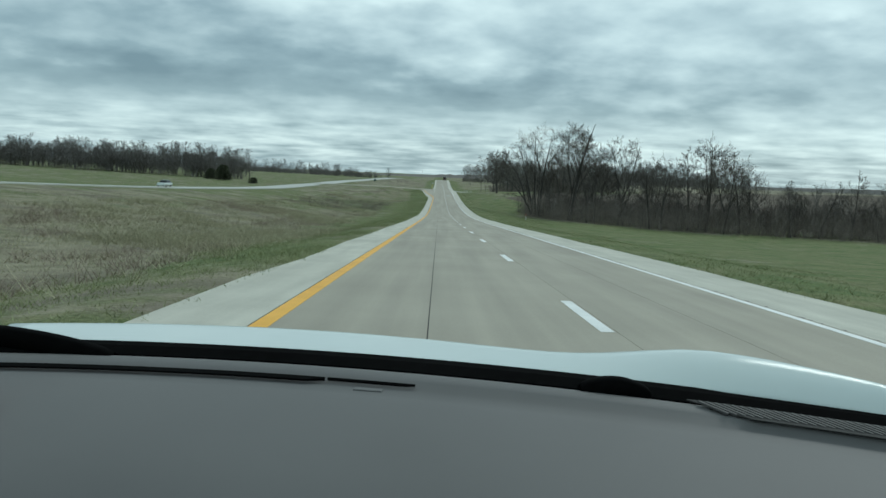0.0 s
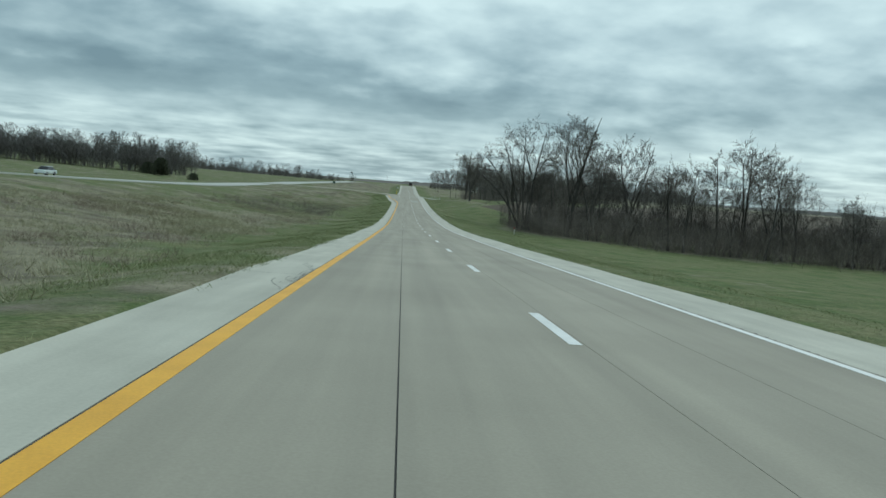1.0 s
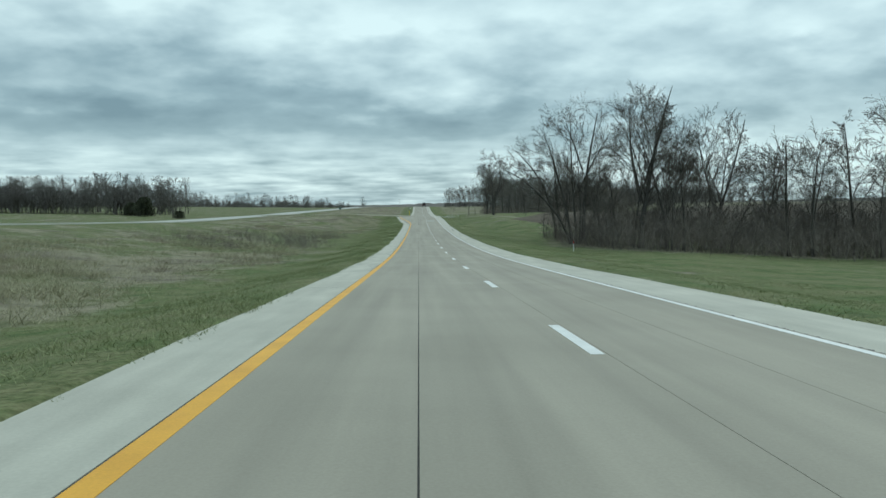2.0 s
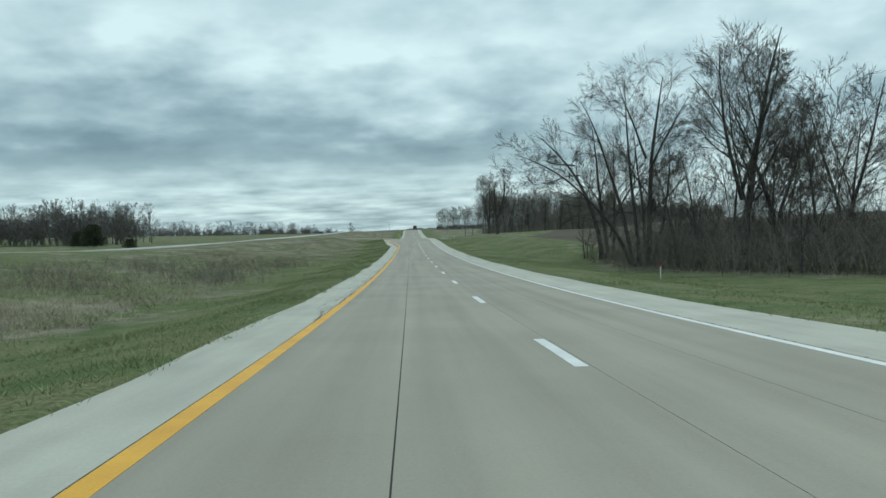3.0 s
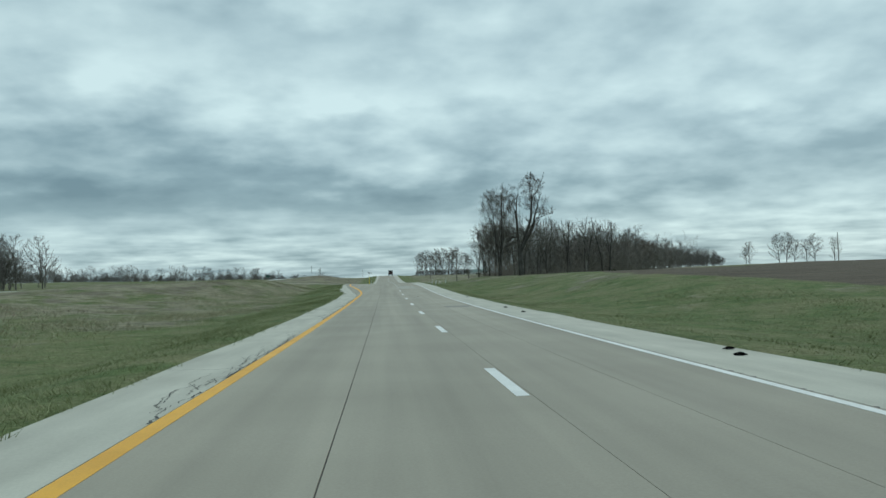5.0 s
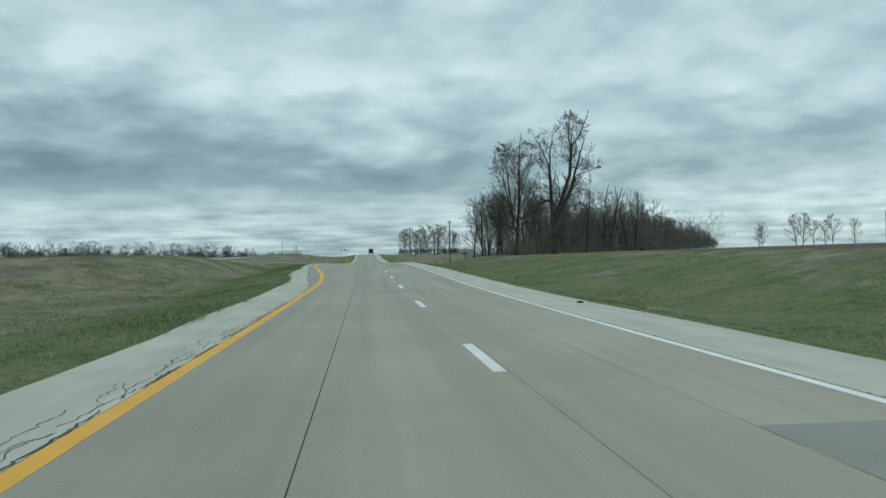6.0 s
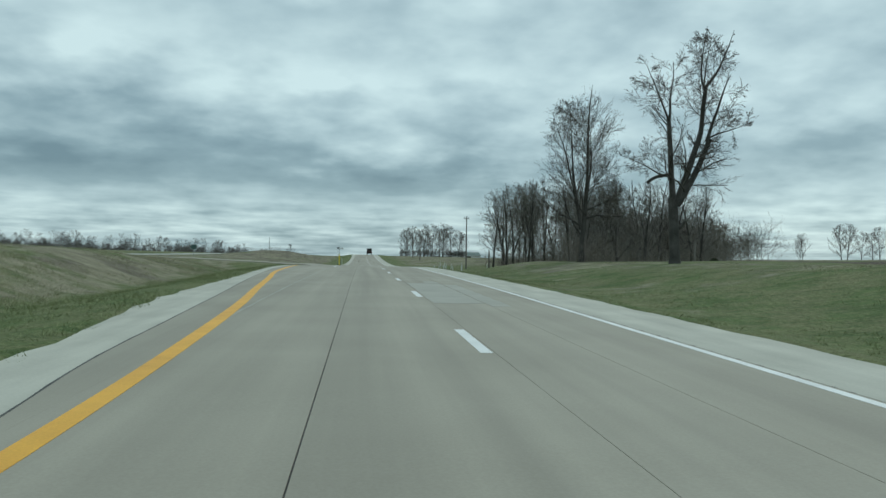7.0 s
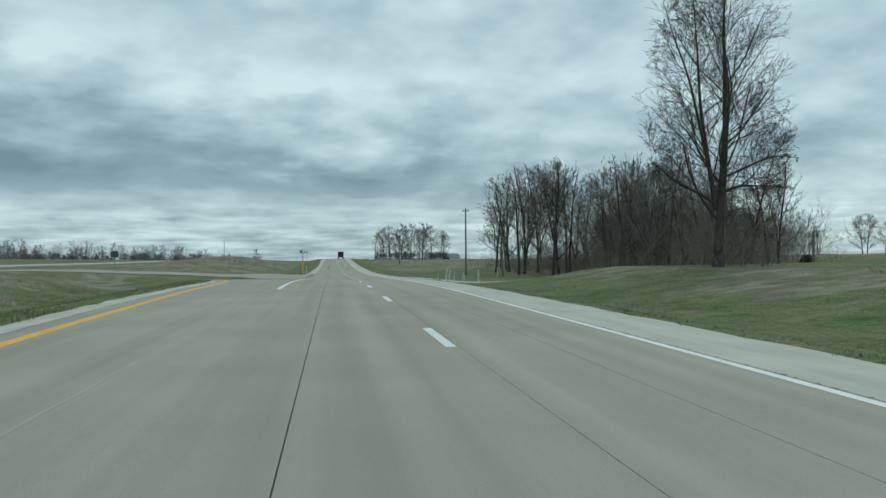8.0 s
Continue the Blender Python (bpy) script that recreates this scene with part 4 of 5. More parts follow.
g = np.random.default_rng(8)
N = 2300
cx = 14 + 82 * g.random(N) ** 1.15
cy = creek_y(cx) + g.normal(1, 8, N) + np.where(cx < 22, 8, 0)
keep = ~((cx < 19.5) | ((cx < 22) & (cy < 168)))
thicket("creek_thicket", np.column_stack([cx, cy])[keep], g.uniform(1.6, 6.0, N)[keep], "dense grey-brown leafless brush along the creek", BRUSH, 81, 8, 0.010)
N = 520
cx = 18.4 + 9.5 * g.random(N)
thicket("creek_thicket", np.column_stack([cx, 168 + 27 * g.random(N)]), g.uniform(0.4, 1.7, N), "low brown brush round the feet of the maples", BRUSH, 90, 6)
N = 760
cx = 22 + 76 * g.random(N)
cy = creek_y(cx) + g.normal(4, 7, N)
thicket("creek_saplings", np.column_stack([cx, cy]), g.uniform(5, 10.5, N), "thin leafless saplings crowding the creek", TWIG, 87, 9, 0.009)
N = 620
cx = 33 + 80 * g.random(N)
thicket("wood_saplings", np.column_stack([cx, 366 + 1.2 * np.clip(cx - 46, 0, 80) + g.uniform(0, 45, N)]), g.uniform(5.5, 12.5, N), "crowded leafless saplings inside the wood", LIGHTENED_TWIG, 88, 8, 0.016)
N = 950
t = g.random(N)
cx = 26 + 60 * t + g.uniform(0, 22, N)
cy = 348 + 105 * t + g.uniform(-4, 75, N) * (1 - 0.5 * t)
thicket("wood_thicket", np.column_stack([cx, cy]), g.uniform(2, 7, N), "dense leafless brush inside the wood", BRUSH, 82, rmin=0.013)
N = 800
k = g.integers(0, 9, N)
bx = np.array([-16, -20, -25, -19, -28, -22, -17, -24, -30.0])[k] + g.normal(0, 1.9, N)
by = np.array([158, 166, 172, 176, 180, 187, 193, 150, 160.0])[k] + g.normal(0, 2.2, N)
thicket("median_brush", np.column_stack([bx, by]), g.uniform(0.6, 1.8, N), "low dark leafless shrubs in the median ditch", BRUSH, 83, 8, rmin=0.003)
N = 900
thicket("wood_thicket", np.column_stack([28.5 + 18 * g.random(N) + 4 * (np.arange(N) % 2), 358 + 96 * g.random(N)]), g.uniform(1.0, 5.0, N), "leafless brush at the foot of the wood's edge", BRUSH, 85, rmin=0.012)
N = 150
thicket("wood_thicket", np.column_stack([g.normal(21.8, 1.5, N), g.normal(325.5, 2.0, N)]), g.uniform(0.8, 3.6, N), "leafless brush round the foot of the tall tree", BRUSH, 89, rmin=0.008)
N = 160
thicket("median_brush", np.column_stack([g.normal(-24, 7, N), g.normal(455, 14, N)]), g.uniform(0.8, 2.0, N), "low dark leafless shrubs in the median", BRUSH, 84)

LOW = [merge(distant_tree(90 + k, 13.5, 3.6 + 0.35 * k, 1.4 + 0.3 * (k % 3), 14, 9, 0.040)) for k in range(6)]
BUSHES = [merge(distant_tree(120 + k, 9.0, 4.6 + 0.3 * k, 0.2, 13, 8, 0.055)) for k in range(4)]


def far_wood(name, spots, sizes, label, seed, kinds=LOW, mat=FARWOOD):
    g = np.random.default_rng(seed)
    out = []
    for (x, y), s in zip(spots, sizes):
        v, f = kinds[int(g.integers(len(kinds)))]
        a = g.uniform(0, 6.28)
        c, d = math.cos(a), math.sin(a)
        w = np.column_stack([v[:, 0] * c - v[:, 1] * d, v[:, 0] * d + v[:, 1] * c, v[:, 2] * g.uniform(0.85, 1.15)]) * s
        out.append((w + np.array([x, y, gz(x, y) - 0.3]), f))
    v, f = merge(out)
    return tagged(new(name, mesh_from(name, v, f, mat)), label, "wood", kind="stuff")


N = 250
t = g.random(N)
far_wood("far_wood", np.column_stack([-108 - 240 * t, 385 + 85 * t + g.uniform(0, 60, N)]), g.uniform(0.8, 1.35, N), "grey leafless wood beyond the opposite carriageway", 71)
N = 120
t = g.random(N) ** 1.2
far_wood("far_wood", np.column_stack([80 + 300 * t + g.uniform(-14, 8, N), 452 + 560 * t + g.uniform(0, 70, N)]), g.uniform(1.05, 1.4, N), "long grey leafless wood beyond the field", 72)
N = 70
far_wood("far_wood", np.column_stack([16 + 30 * g.random(N), 588 + 26 * g.random(N)]), g.uniform(0.22, 0.42, N), "leafless brush under the distant trees", 77, BUSHES)
N = 330
t = g.random(N)
far_wood("far_wood", np.column_stack([-420 + 330 * t + g.normal(0, 15, N), 700 + 260 * t + g.normal(0, 25, N)]), g.uniform(0.75, 1.3, N), "low leafless brush along the distant tree line", 78, BUSHES)
N = 130
t = g.random(N)
far_wood("far_wood", np.column_stack([-420 + 330 * t + g.normal(0, 15, N), 720 + 260 * t + g.normal(0, 25, N)]), g.uniform(0.9, 1.5, N), "thin distant tree line beyond the pasture", 73)
N = 90
t = g.random(N)
far_wood("far_wood", np.column_stack([90 + 220 * t, 170 - 60 * t + g.normal(0, 12, N)]), g.uniform(0.35, 0.7, N), "low leafless hedge row across the fields", 74)
N = 300
t = g.random(N)
far_wood("far_wood", np.column_stack([-104 - 244 * t, 380 + 82 * t + g.uniform(0, 22, N)]), g.uniform(0.85, 1.4, N), "grey leafless brush at the foot of the far wood", 75, BUSHES)
N = 150
cx = 27 + 80 * g.random(N)
far_wood("creek_brush", np.column_stack([cx, creek_y(cx) + g.uniform(1, 15, N)]), g.uniform(0.40, 0.78, N), "dense leafless brush behind the creek trees", 70, BUSHES, BRUSH)
N = 70
cx = 46 + 58 * g.random(N)
far_wood("wood_brush", np.column_stack([cx, 374 + 1.2 * (cx - 46) + g.uniform(0, 40, N)]), g.uniform(0.8, 1.25, N), "dense dark leafless brush filling the wood", 79, BUSHES, BRUSH)
N = 130
t = g.random(N) ** 1.3
far_wood("far_wood", np.column_stack([82 + 290 * t, 446 + 545 * t + g.uniform(0, 40, N)]), g.uniform(0.9, 1.4, N), "grey leafless brush along the long wood", 76, BUSHES)


def build_skyline():
    """Far woods round the horizon, as an uneven low belt with depth."""
    g = np.random.default_rng(4)
    n = 900
    a = np.linspace(0, 2 * np.pi, n, endpoint=False)
    r = 1900 + 300 * np.sin(a * 5) + 150 * np.sin(a * 13 + 1)
    h = 7 + 4 * np.sin(a * 9) * np.sin(a * 4 + 2) + g.uniform(0, 6, n) * (0.5 + 0.5 * np.sin(a * 23))
    x, y = r * np.sin(a), 250 + r * np.cos(a)
    z = ground_z(x, y) - 2
    V = np.concatenate([np.column_stack([x, y, z]), np.column_stack([x * 1.01, 250 + (y - 250) * 1.01, z + 2 + h]), np.column_stack([x * 1.05, 250 + (y - 250) * 1.05, z])])
    i = np.arange(n)
    j = (i + 1) % n
    F = np.concatenate([np.stack([i, j, j + n, i + n], 1), np.stack([i + n, j + n, j + 2 * n, i + 2 * n], 1)])
    tagged(new("backdrop", mesh_from("backdrop", V, F, FARWOOD)), "far grey woods along the horizon", "far woods", kind="structure")


build_skyline()


def evergreen(x, y, h, w, seed, label):
    """A bushy cedar: a short trunk and many needle sprays in an uneven cone."""
    g = np.random.default_rng(seed)
    z = gz(x, y)
    ob = empty("cedar_bush", pose(x, y, z), label, "bush", "cedars")
    part("trunk", rod(B(), (0, 0, -0.2), (0, 0, h * 0.8), 0.16, 0.04, 7), BARK, ob)
    N = 2600
    u = g.random(N)
    rad = w * 0.5 * np.sqrt(np.clip(1 - (u * 0.98) ** 2.4, 0, 1)) * np.sqrt(g.random(N))
    a = g.uniform(0, 6.28, N)
    rad = rad * (0.85 + 0.2 * np.sin(3 * a + 5 * u + seed) + 0.15 * np.sin(7 * a - 9 * u))
    p = np.column_stack([rad * np.cos(a), rad * np.sin(a), h * (0.04 + 0.96 * u)])
    d = unit(np.column_stack([np.cos(a), np.sin(a), g.uniform(-0.2, 0.8, N)]) + g.normal(0, 0.3, (N, 3)))
    P, R = run_out(p, d, g.uniform(0.3, 0.8, N) * h / 6, np.full(N, 0.12 * h / 6), 3, 0.2, 0.05, 0.1, g)
    v, f = tubes(P, R, 3)
    part("crown", mesh_from("crown", v, f, CEDAR), None, ob)


evergreen(-103, 351, 7.0, 7.2, 1, "broad dark green cedar bush in the pasture")
evergreen(-84, 330, 2.6, 4.5, 2, "low dark green bush beside the far carriageway")
evergreen(-112, 362, 5.0, 6.0, 3, "dark green cedar bush in the pasture")
evergreen(58.5, 372, 2.2, 2.0, 4, "small dark green cedar at the wood's end")


# ---- grass ----
def grass(name, x0, x1, y0, y1, n, hmin, hmax, wide, mat, label, seed, mask=None):
    g = np.random.default_rng(seed)
    x, y = g.uniform(x0, x1, n), g.uniform(y0, y1, n)
    clump = 0.5 + 0.4 * wave(x * 2.3 + seed, y * 2.1) + 0.55 * wave(x * 8.5 + seed * 3, y * 7.0)
    keep = g.random(n) < np.clip(0.15 + 0.85 * clump, 0, 1)
    u, v = x - 5.05, left_edge(y) - x
    keep &= (np.maximum(u, v) > -0.08 + 0.10 * np.sin(y * 2.3 + np.sin(y * 0.7) * 2))
    if mask is not None:
        keep &= g.random(n) < mask(x, y)
    x, y, clump = x[keep], y[keep], clump[keep]
    n = len(x)
    b = 4
    bx = np.repeat(x, b) + g.normal(0, 0.06, n * b)
    by = np.repeat(y, b) + g.normal(0, 0.06, n * b)
    z = ground_z(bx, by) - 0.02
    h = g.uniform(hmin, hmax, n * b) * np.repeat(np.clip(0.55 + 0.65 * clump, 0.3, 1.6), b)
    a = g.uniform(0, np.pi, n * b)
    w = wide * g.uniform(0.6, 1.3, n * b)
    lx, ly = g.normal(0, 0.7, n * b) * h, g.normal(0, 0.7, n * b) * h
    h = h * 0.75
    p0 = np.column_stack([bx - w * np.cos(a), by - w * np.sin(a), z])
    p1 = np.column_stack([bx + w * np.cos(a), by + w * np.sin(a), z])
    p2 = np.column_stack([bx + lx, by + ly, z + h])
    V = np.stack([p0, p1, p2], 1).reshape(-1, 3)
    F = np.arange(len(V)).reshape(-1, 3)
    return tagged(new(name, mesh_from(name, V, F, mat)), label, "grass", kind="stuff")


def dry_mask(x, y):
    return np.clip(dry_amount(x, y) * 1.3 - 0.15, 0, 1)


grass("verge_grass", -13, -5.3, -6, 230, 70000, 0.06, 0.20, 0.007, GREEN_BLADE, "green grass along the median shoulder", 1, lambda x, y: 1 - smooth(3, 7.6, left_edge(y) - x))
grass("verge_grass", -20, -5.3, 215, 345, 60000, 0.06, 0.22, 0.007, GREEN_BLADE, "green grass on the median bank", 8, lambda x, y: (1 - 0.7 * smooth(2, 7, left_edge(y) - x)) * smooth(215, 235, y))
grass("bank_grass", -24, -6, 215, 345, 42000, 0.10, 0.32, 0.007, TAN_BLADE, "dry tan grass on the median bank", 9, lambda x, y: np.clip(0.12 + dry_amount(x, y), 0, 1))
grass("median_grass", -36, -7, -2, 240, 150000, 0.22, 0.75, 0.010, TAN_BLADE, "tall dry tan grass in the median", 2, lambda x, y: dry_mask(x, y) * (0.15 + 0.85 * smooth(-0.25, 0.45, wave(x * 3.3, y * 2.4))))
grass("median_weeds", -36, -9, -2, 240, 60000, 0.25, 0.7, 0.010, RUST_BLADE, "russet dry weeds in patches of the median", 10, lambda x, y: dry_mask(x, y) * smooth(0.0, 0.6, wave(x * 2.6 + 40, y * 1.9 + 9)))
grass("median_stalks", -42, -9, 22, 215, 6000, 0.5, 1.15, 0.005, TAN_BLADE, "tall pale dead stalks standing in the median", 7, dry_mask)
grass("median_turf", -42, -9, 0, 300, 36000, 0.08, 0.22, 0.009, GREEN_BLADE, "patchy green grass in the median", 3)
grass("verge_grass", 4.95, 20, -4, 330, 70000, 0.05, 0.15, 0.010, GREEN_BLADE, "mown green grass along the outer shoulder", 4, lambda x, y: 1 - 0.75 * smooth(8, 12.5, x) * smooth(205, 240, y))
grass("bank_grass", 7, 22, 205, 335, 30000, 0.06, 0.18, 0.006, TAN_BLADE, "dry tan grass patches on the bank", 5, lambda x, y: smooth(0.0, 0.5, wave(x * 1.6, y * 0.7)) * smooth(205, 230, y))
grass("creek_grass", 12, 40, 145, 200, 5000, 0.2, 0.7, 0.012, TAN_BLADE, "dry tan grass along the creek", 6, dry_mask)


# ---- posts, signs and poles ----
def delineator(x, y, top, label):
    z = gz(x, y)
    ob = empty("marker_post", pose(x, y, z), label, "marker post")
    part("post", box(B(), -0.045, 0.045, -0.02, 0.02, -0.1, 1.22 * 0.74, 0.008), POST_WHITE, ob)
    part("reflector", box(B(), -0.047, 0.047, -0.022, 0.022, 1.22 * 0.745, 1.24, 0.008), top, ob, "red reflective top" if top is POST_RED else "")
    return ob


delineator(17.0, 158.4, POST_RED, "white marker post with a red top in the verge")
delineator(-5.5, 394.5, POST_WHITE, "short white marker post at the crossover")
delineator(22.3, 392, POST_WHITE, "short white marker post by the side road")

z = float(road_z(394.0))
sign = empty("sign_post", pose(-6.0, 394.0, z - 0.05), "yellow sleeved sign post with small signs at the crossover", "sign post")
part("sleeve", rod(B(), (0, 0, -0.1), (0, 0, 2.2), 0.11, 0.11, 12), POST_YELLOW, sign, "yellow plastic sleeve")
part("pole", rod(B(), (0, 0, 2.15), (0, 0, 3.55), 0.035, 0.035), STEEL, sign)
part("sign_plate", box(B(), -0.42, -0.08, -0.04, 0.01, 3.15, 3.55, 0.01), STEEL, sign, "grey back of a sign plate")
part("sign_plate", box(B(), 0.10, 0.75, -0.05, -0.02, 3.10, 3.40, 0.01), POST_WHITE, sign, "small white arrow sign")
part("base", box(B(), -0.45, 0.30, -0.25, 0.25, -0.05, 0.14, 0.04), BLACK, sign, "black rubber base")
thin = empty("thin_pole", pose(-34.0, 520.0, gz(-34.0, 520.0)), "thin dark pole behind the grassy rise in the median", "pole")
part("shaft", rod(B(), (0, 0, -0.2), (0, 0, 5.2), 0.09, 0.07), STEEL, thin)
part("cap", rod(B(), (0, 0, 5.18), (0, 0, 5.3), 0.10, 0.05), STEEL, thin)


board = empty("road_sign", pose(-37.8, 416.0, gz(-37.8, 416.0), 0, 0, 10), "small dark green road sign on a steel post in the median", "road sign")
part("post", box(B(), -0.04, 0.04, -0.03, 0.03, -0.3, 2.9, 0.005), STEEL, board)
part("plate", box(B(), -0.6, 0.6, -0.05, -0.03, 1.9, 2.9, 0.01), ROOF_GREEN, board, "dark green plate")
part("plate_border", box(B(), -0.63, 0.63, -0.029, -0.02, 1.87, 2.93, 0.004), SIDING, board)


def utility_pole(x, y, h, label, arms=True):
    ob = empty("utility_pole", pose(x, y, gz(x, y)), label, "utility pole", "roadside poles")
    part("shaft", rod(B(), (0, 0, -0.3), (0, 0, h), 0.16, 0.11, 10), POLE, ob)
    if arms:
        part("crossarm", box(B(), -0.55, 0.55, -0.06, 0.06, h - 0.55, h - 0.42, 0.01), POLE, ob)
        for dx in (-0.45, 0.45):
            part("insulator", rod(B(), (dx, 0, h - 0.42), (dx, 0, h - 0.2), 0.05, 0.03, 8), BLACK, ob)
    return ob


utility_pole(20.4, 408, 11.2, "tall weathered wooden utility pole by the side road")
utility_pole(21.5, 385, 3.6, "short weathered wooden pole by the side road", False)
for y in (520, 560, 605, 655):
    utility_pole(19.0, y, 9.0, "distant wooden utility pole along the road")
utility_pole(46.0, 352, 4.6, "wooden pole with a crossarm behind the bank")
utility_pole(-110, 405, 12.0, "tall thin pole before the far wood", False)
utility_pole(-27, 1072, 16, "distant tall pole near the crest")
utility_pole(150, 420, 9.5, "wooden utility pole across the field", False)

rng = random.Random(9)
for i in range(11):  # old fence stakes
    x, y = 11.0 + rng.uniform(-2.5, 2.5), 359.5 + rng.uniform(-2, 6)
    ob = empty("fence_stake", pose(x, y, gz(x, y), rng.uniform(-9, 9), rng.uniform(-9, 9), rng.uniform(0, 90)), "pale weathered leaning fence stake", "stake", "fence stakes")
    part("stake", rod(B(), (0, 0, -0.3), (0, 0, rng.uniform(0.6, 1.3)), 0.06, 0.045, 7), SIDING, ob)

bx, by = 72, 785
barn = empty("barn", pose(bx, by, gz(bx, by), 0, 0, 8), "low farm building with a green metal roof", "barn")
part("wall", box(B(), -9, 9, -5, 5, 0, 3.4), SIDING, barn, "white siding")
bm = B()
vs = [bm.verts.new(p) for p in ((-9.4, -5.4, 3.3), (9.4, -5.4, 3.3), (9.4, 0, 6.0), (-9.4, 0, 6.0), (-9.4, 5.4, 3.3), (9.4, 5.4, 3.3))]
for q in ((0, 1, 2, 3), (3, 2, 5, 4), (0, 3, 4), (1, 5, 2), (0, 4, 5, 1)):
    bm.faces.new([vs[i] for i in q])
part("roof", bm, ROOF_GREEN, barn, "green metal roof")
part("door", box(B(), -2, 2, -5.06, -5.0, 0, 3.0), GLASS_DARK, barn)

# bits of tyre on the shoulder
rng = random.Random(2)
for x, y in ((4.45, 186.5), (4.75, 187.6), (4.2, 206.0), (0.89, 239.0), (1.05, 237.2), (4.32, 211.5), (4.6, 232.0), (-4.75, 177.5)):
    bm = B()
    bmesh.ops.create_icosphere(bm, subdivisions=2, radius=0.12)
    for v in bm.verts:
        v.co = Vector((v.co.x * 1.6, v.co.y * 0.9, max(v.co.z, -0.03) * 0.55)) * (0.17 if -3 < x < 3 else 0.4 if x < 0 else 0.7) * (0.8 + 0.5 * noise.noise(v.co * 9 + Vector((x, y, 0))))
    ob = new("tyre_scrap")
    ob.matrix_basis = pose(x, y, float(road_z(y)) + 0.015, 0, 0, rng.uniform(0, 180))
    tagged(ob, "torn black scrap of tyre on the concrete", "debris", "tyre scraps")
    part("rubber", bm, BLACK, ob)


# ---- vehicles ----
def wheel(parent, x, y, r, w):
    t = part("wheel", rod(B(), (x - w / 2, y, r), (x + w / 2, y, r), r, r, 20), BLACK, parent)
    part("rim", rod(B(), (x - w / 2 - 0.01, y, r), (x + w / 2 + 0.01, y, r), r * 0.58, r * 0.58, 14), STEEL, t)


def lorry(x, y):
    ob = empty("lorry", pose(x, y, float(road_z(y))), "dark lorry with a tall box body driving away", "lorry")
    part("box_body", box(B(), -1.14, 1.14, -4.2, 3.6, 0.95, 2.85, 0.06), DARK_PAINT, ob, "dark box body")
    part("rear_door", box(B(), -1.0, 1.0, -4.24, -4.2, 1.05, 1.9, 0.01), RED_PAINT, ob, "dull red rear doors")
    part("rear_window", box(B(), -0.85, 0.85, -4.24, -4.2, 2.0, 2.55, 0.01), GLASS_DARK, ob, "dark rear window")
    part("roof_trim", box(B(), -1.10, 1.10, -4.26, -4.1, 2.62, 2.80, 0.02), STEEL, ob, "pale trim under the roof")
    part("cab", box(B(), -1.1, 1.1, 3.8, 6.0, 0.7, 2.7, 0.12), DARK_PAINT, ob)
    part("chassis", box(B(), -0.9, 0.9, -4.1, 5.6, 0.6, 1.04, 0.03), BLACK, ob)
    part("bumper", box(B(), -1.2, 1.2, -4.3, -4.15, 0.45, 0.7, 0.03), STEEL, ob)
    for wx in (-1.0, 1.0):
        for wy in (-2.8, -1.6, 4.6):
            wheel(ob, wx, wy, 0.5, 0.4)
        part("tail_light", box(B(), wx - 0.12, wx + 0.12, -4.33, -4.29, 0.75, 0.9, 0.01), POST_RED, ob)


lorry(1.7, 602.0)


def saloon(x, y, turn, mat, label):
    ob = empty("car", pose(x, y, float(far_z(y)) + 0.08, 0, 0, turn), label, "car")
    bm = box(B(), -0.9, 0.9, -2.3, 2.3, 0.28, 0.88, 0.14)
    part("body", bm, mat, ob)
    bm = B()
    vs = [bm.verts.new(p) for p in ((-0.82, -1.9, 0.86), (0.82, -1.9, 0.86), (0.82, 1.1, 0.86), (-0.82, 1.1, 0.86), (-0.62, -1.1, 1.42), (0.62, -1.1, 1.42), (0.62, 0.4, 1.44), (-0.62, 0.4, 1.44))]
    for q in ((4, 5, 6, 7), (0, 1, 5, 4), (1, 2, 6, 5), (2, 3, 7, 6), (3, 0, 4, 7)):
        bm.faces.new([vs[i] for i in q])
    part("cabin", bm, GLASS_DARK, ob, "dark glass")
    part("roof", box(B(), -0.62, 0.62, -1.1, 0.4, 1.42, 1.47, 0.02), mat, ob)
    for wx in (-0.8, 0.8):
        for wy in (-1.4, 1.4):
            wheel(ob, wx, wy, 0.32, 0.2)


saloon(-61.5, 158, 180, PAINT, "white saloon car on the opposite carriageway")


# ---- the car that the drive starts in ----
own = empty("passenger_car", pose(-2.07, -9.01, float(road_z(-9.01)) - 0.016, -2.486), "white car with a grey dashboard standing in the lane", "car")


def loft(rows, mat_thick=0.0):
    """Skin over rows of points of equal length."""
    bm = B()
    vs = [[bm.verts.new(p) for p in row] for row in rows]
    for a, b in zip(vs, vs[1:]):
        for i in range(len(a) - 1):
            bm.faces.new((a[i], a[i + 1], b[i + 1], b[i]))
    if mat_thick:
        bmesh.ops.recalc_face_normals(bm, faces=bm.faces)
        bmesh.ops.solidify(bm, geom=bm.faces[:], thickness=mat_thick)
    return bm


XS = np.linspace(-1.05, 0.86, 40)


def lip_y(x):
    return 1.488 - 0.212 * x - 0.148 * x * x


def crown_z(x):
    return 1.075 - 0.01 * (x + 0.3) ** 2


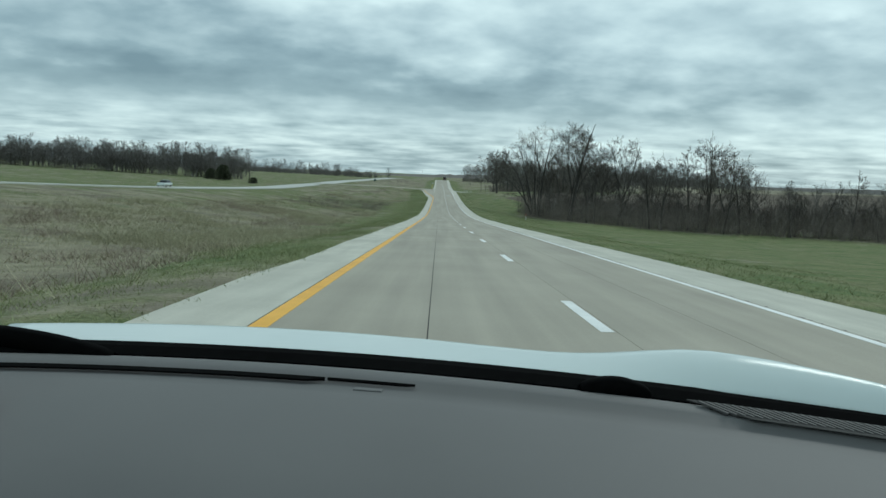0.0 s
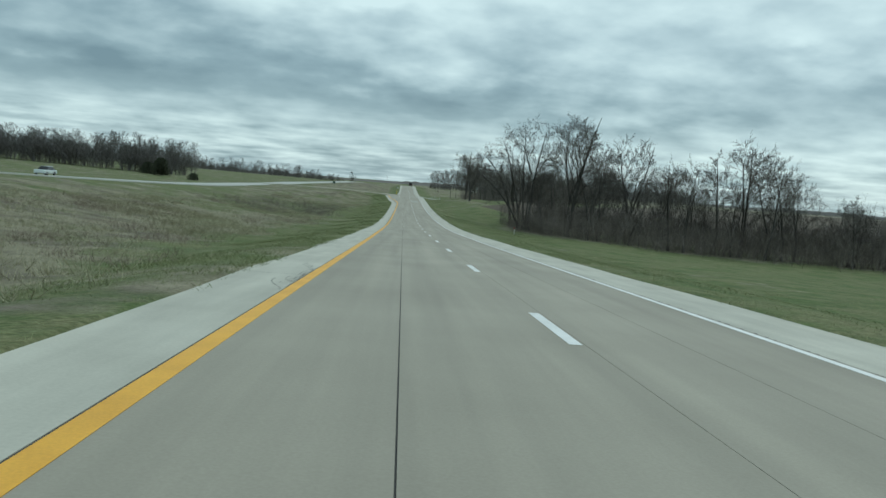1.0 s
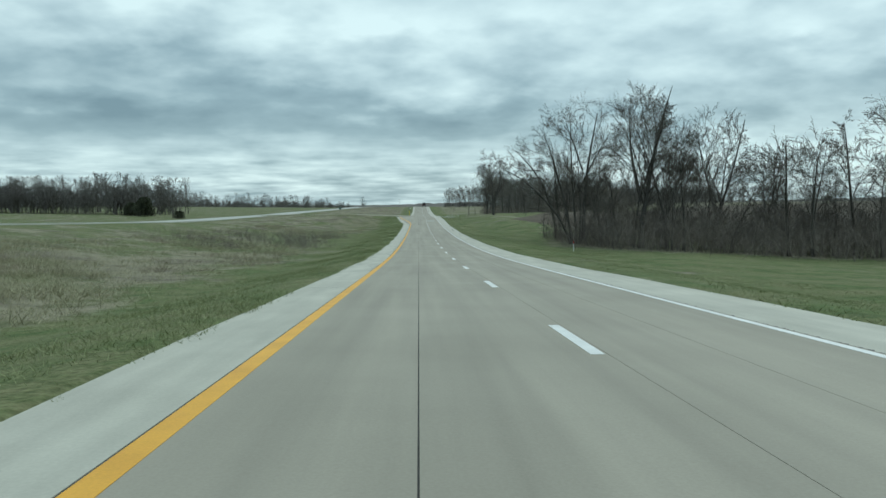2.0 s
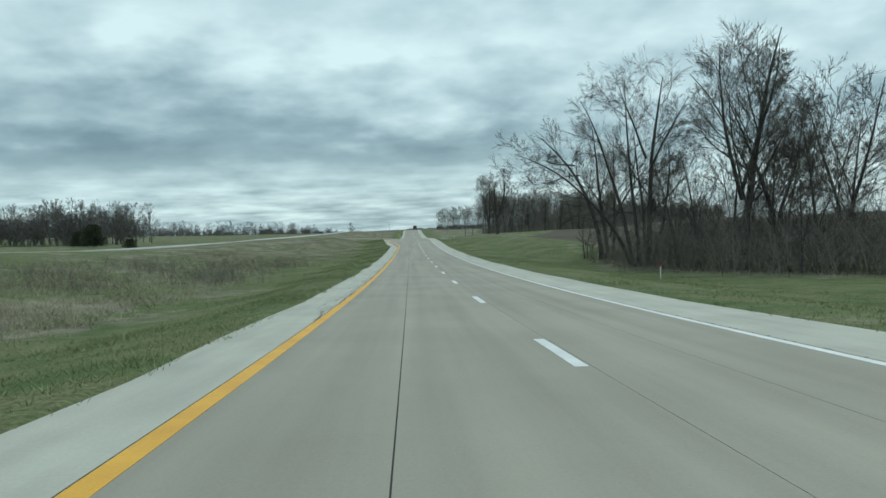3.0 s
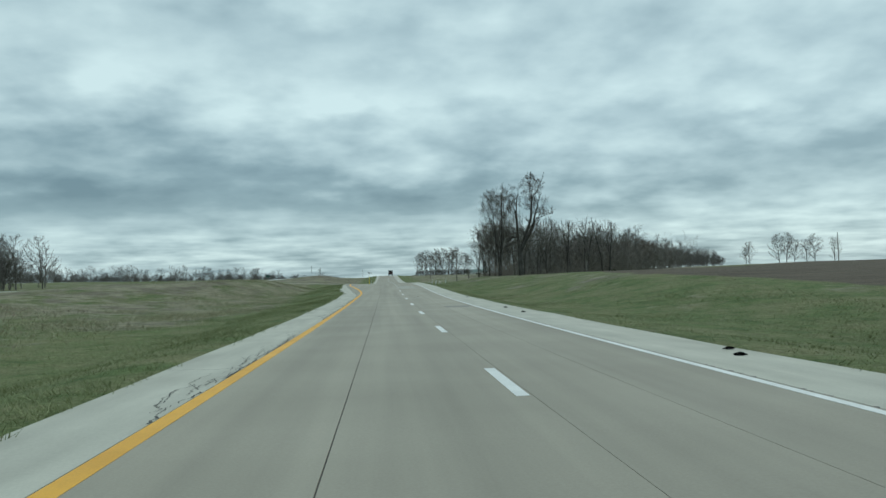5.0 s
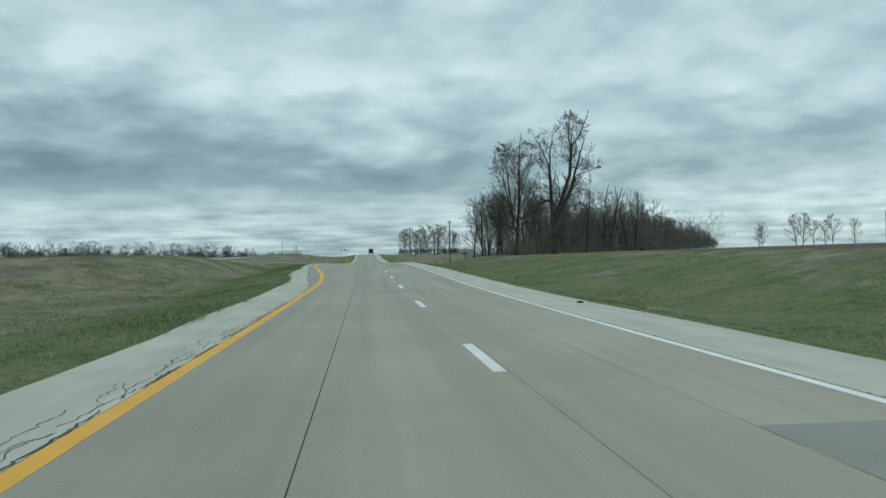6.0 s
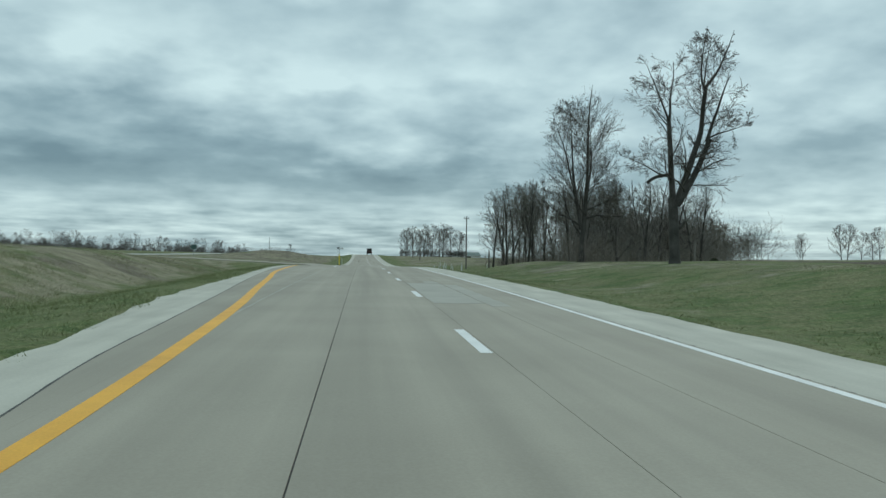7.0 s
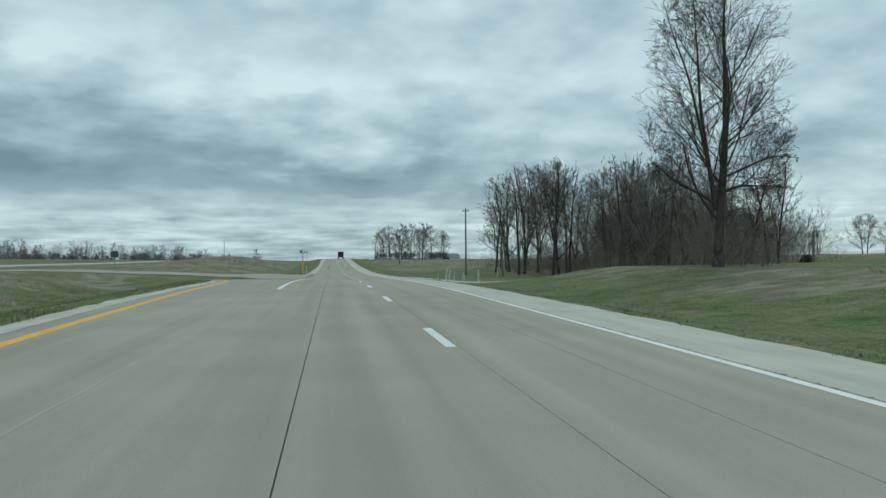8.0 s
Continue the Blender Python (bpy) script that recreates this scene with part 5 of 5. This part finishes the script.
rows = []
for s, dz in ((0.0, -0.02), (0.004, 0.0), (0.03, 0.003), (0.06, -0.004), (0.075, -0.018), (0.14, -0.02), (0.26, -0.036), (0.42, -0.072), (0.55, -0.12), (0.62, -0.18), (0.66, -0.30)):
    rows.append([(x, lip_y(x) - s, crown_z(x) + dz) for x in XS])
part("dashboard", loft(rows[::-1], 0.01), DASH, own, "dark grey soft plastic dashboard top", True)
# slot and groove are not cut in: black strips paint their shade
for name, x0, x1, wide, label in (("slot_shade", -1.05, -0.215, 0.019, "black strip painted as the shade in the defroster slot"), ("groove_shade", -0.21, -0.035, 0.005, "thin black strip painted as the shade in a dashboard groove")):
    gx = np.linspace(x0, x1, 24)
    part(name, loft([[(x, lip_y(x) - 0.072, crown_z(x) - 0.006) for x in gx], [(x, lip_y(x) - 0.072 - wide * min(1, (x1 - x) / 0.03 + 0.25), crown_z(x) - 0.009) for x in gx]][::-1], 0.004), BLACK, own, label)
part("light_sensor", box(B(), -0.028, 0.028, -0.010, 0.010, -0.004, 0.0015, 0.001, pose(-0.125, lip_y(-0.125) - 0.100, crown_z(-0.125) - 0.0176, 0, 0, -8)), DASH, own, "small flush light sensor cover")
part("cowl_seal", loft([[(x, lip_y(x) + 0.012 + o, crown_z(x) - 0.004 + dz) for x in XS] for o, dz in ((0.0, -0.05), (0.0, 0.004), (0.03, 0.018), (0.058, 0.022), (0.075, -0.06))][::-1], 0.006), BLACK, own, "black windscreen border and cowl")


def hood_edge(x):
    return 1.782 - 0.34 * x - 0.318 * x * x


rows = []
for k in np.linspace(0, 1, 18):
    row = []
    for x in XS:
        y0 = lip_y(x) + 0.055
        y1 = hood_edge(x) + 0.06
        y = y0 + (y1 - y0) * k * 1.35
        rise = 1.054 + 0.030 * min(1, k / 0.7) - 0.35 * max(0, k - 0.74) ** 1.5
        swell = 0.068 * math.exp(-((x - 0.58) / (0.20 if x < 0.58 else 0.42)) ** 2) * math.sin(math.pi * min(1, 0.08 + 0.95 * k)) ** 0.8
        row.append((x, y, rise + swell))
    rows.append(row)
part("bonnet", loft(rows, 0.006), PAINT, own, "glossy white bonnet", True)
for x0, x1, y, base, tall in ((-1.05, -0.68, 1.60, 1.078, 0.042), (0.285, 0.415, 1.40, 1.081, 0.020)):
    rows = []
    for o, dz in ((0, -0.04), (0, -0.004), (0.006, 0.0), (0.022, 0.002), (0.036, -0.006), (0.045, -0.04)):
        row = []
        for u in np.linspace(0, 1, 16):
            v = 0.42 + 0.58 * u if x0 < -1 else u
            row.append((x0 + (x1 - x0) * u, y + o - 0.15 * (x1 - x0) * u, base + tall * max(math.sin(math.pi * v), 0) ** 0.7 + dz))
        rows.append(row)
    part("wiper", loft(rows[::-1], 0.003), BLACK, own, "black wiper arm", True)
# dark sheet on the dashboard skin: shade between the slats, put in as colour
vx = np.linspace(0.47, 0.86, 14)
part("vent_shade_sheet", loft([[(x, lip_y(x) - 0.012, crown_z(x) + 0.0105) for x in vx], [(x, lip_y(x) - 0.014 - 0.052 * min(1, (x - 0.47) / 0.08), crown_z(x) + 0.0095 - 0.0085 * min(1, (x - 0.47) / 0.08)) for x in vx]][::-1], 0.002), VENT_SHADE, own, "dark sheet painted as the shade between the vent slats")
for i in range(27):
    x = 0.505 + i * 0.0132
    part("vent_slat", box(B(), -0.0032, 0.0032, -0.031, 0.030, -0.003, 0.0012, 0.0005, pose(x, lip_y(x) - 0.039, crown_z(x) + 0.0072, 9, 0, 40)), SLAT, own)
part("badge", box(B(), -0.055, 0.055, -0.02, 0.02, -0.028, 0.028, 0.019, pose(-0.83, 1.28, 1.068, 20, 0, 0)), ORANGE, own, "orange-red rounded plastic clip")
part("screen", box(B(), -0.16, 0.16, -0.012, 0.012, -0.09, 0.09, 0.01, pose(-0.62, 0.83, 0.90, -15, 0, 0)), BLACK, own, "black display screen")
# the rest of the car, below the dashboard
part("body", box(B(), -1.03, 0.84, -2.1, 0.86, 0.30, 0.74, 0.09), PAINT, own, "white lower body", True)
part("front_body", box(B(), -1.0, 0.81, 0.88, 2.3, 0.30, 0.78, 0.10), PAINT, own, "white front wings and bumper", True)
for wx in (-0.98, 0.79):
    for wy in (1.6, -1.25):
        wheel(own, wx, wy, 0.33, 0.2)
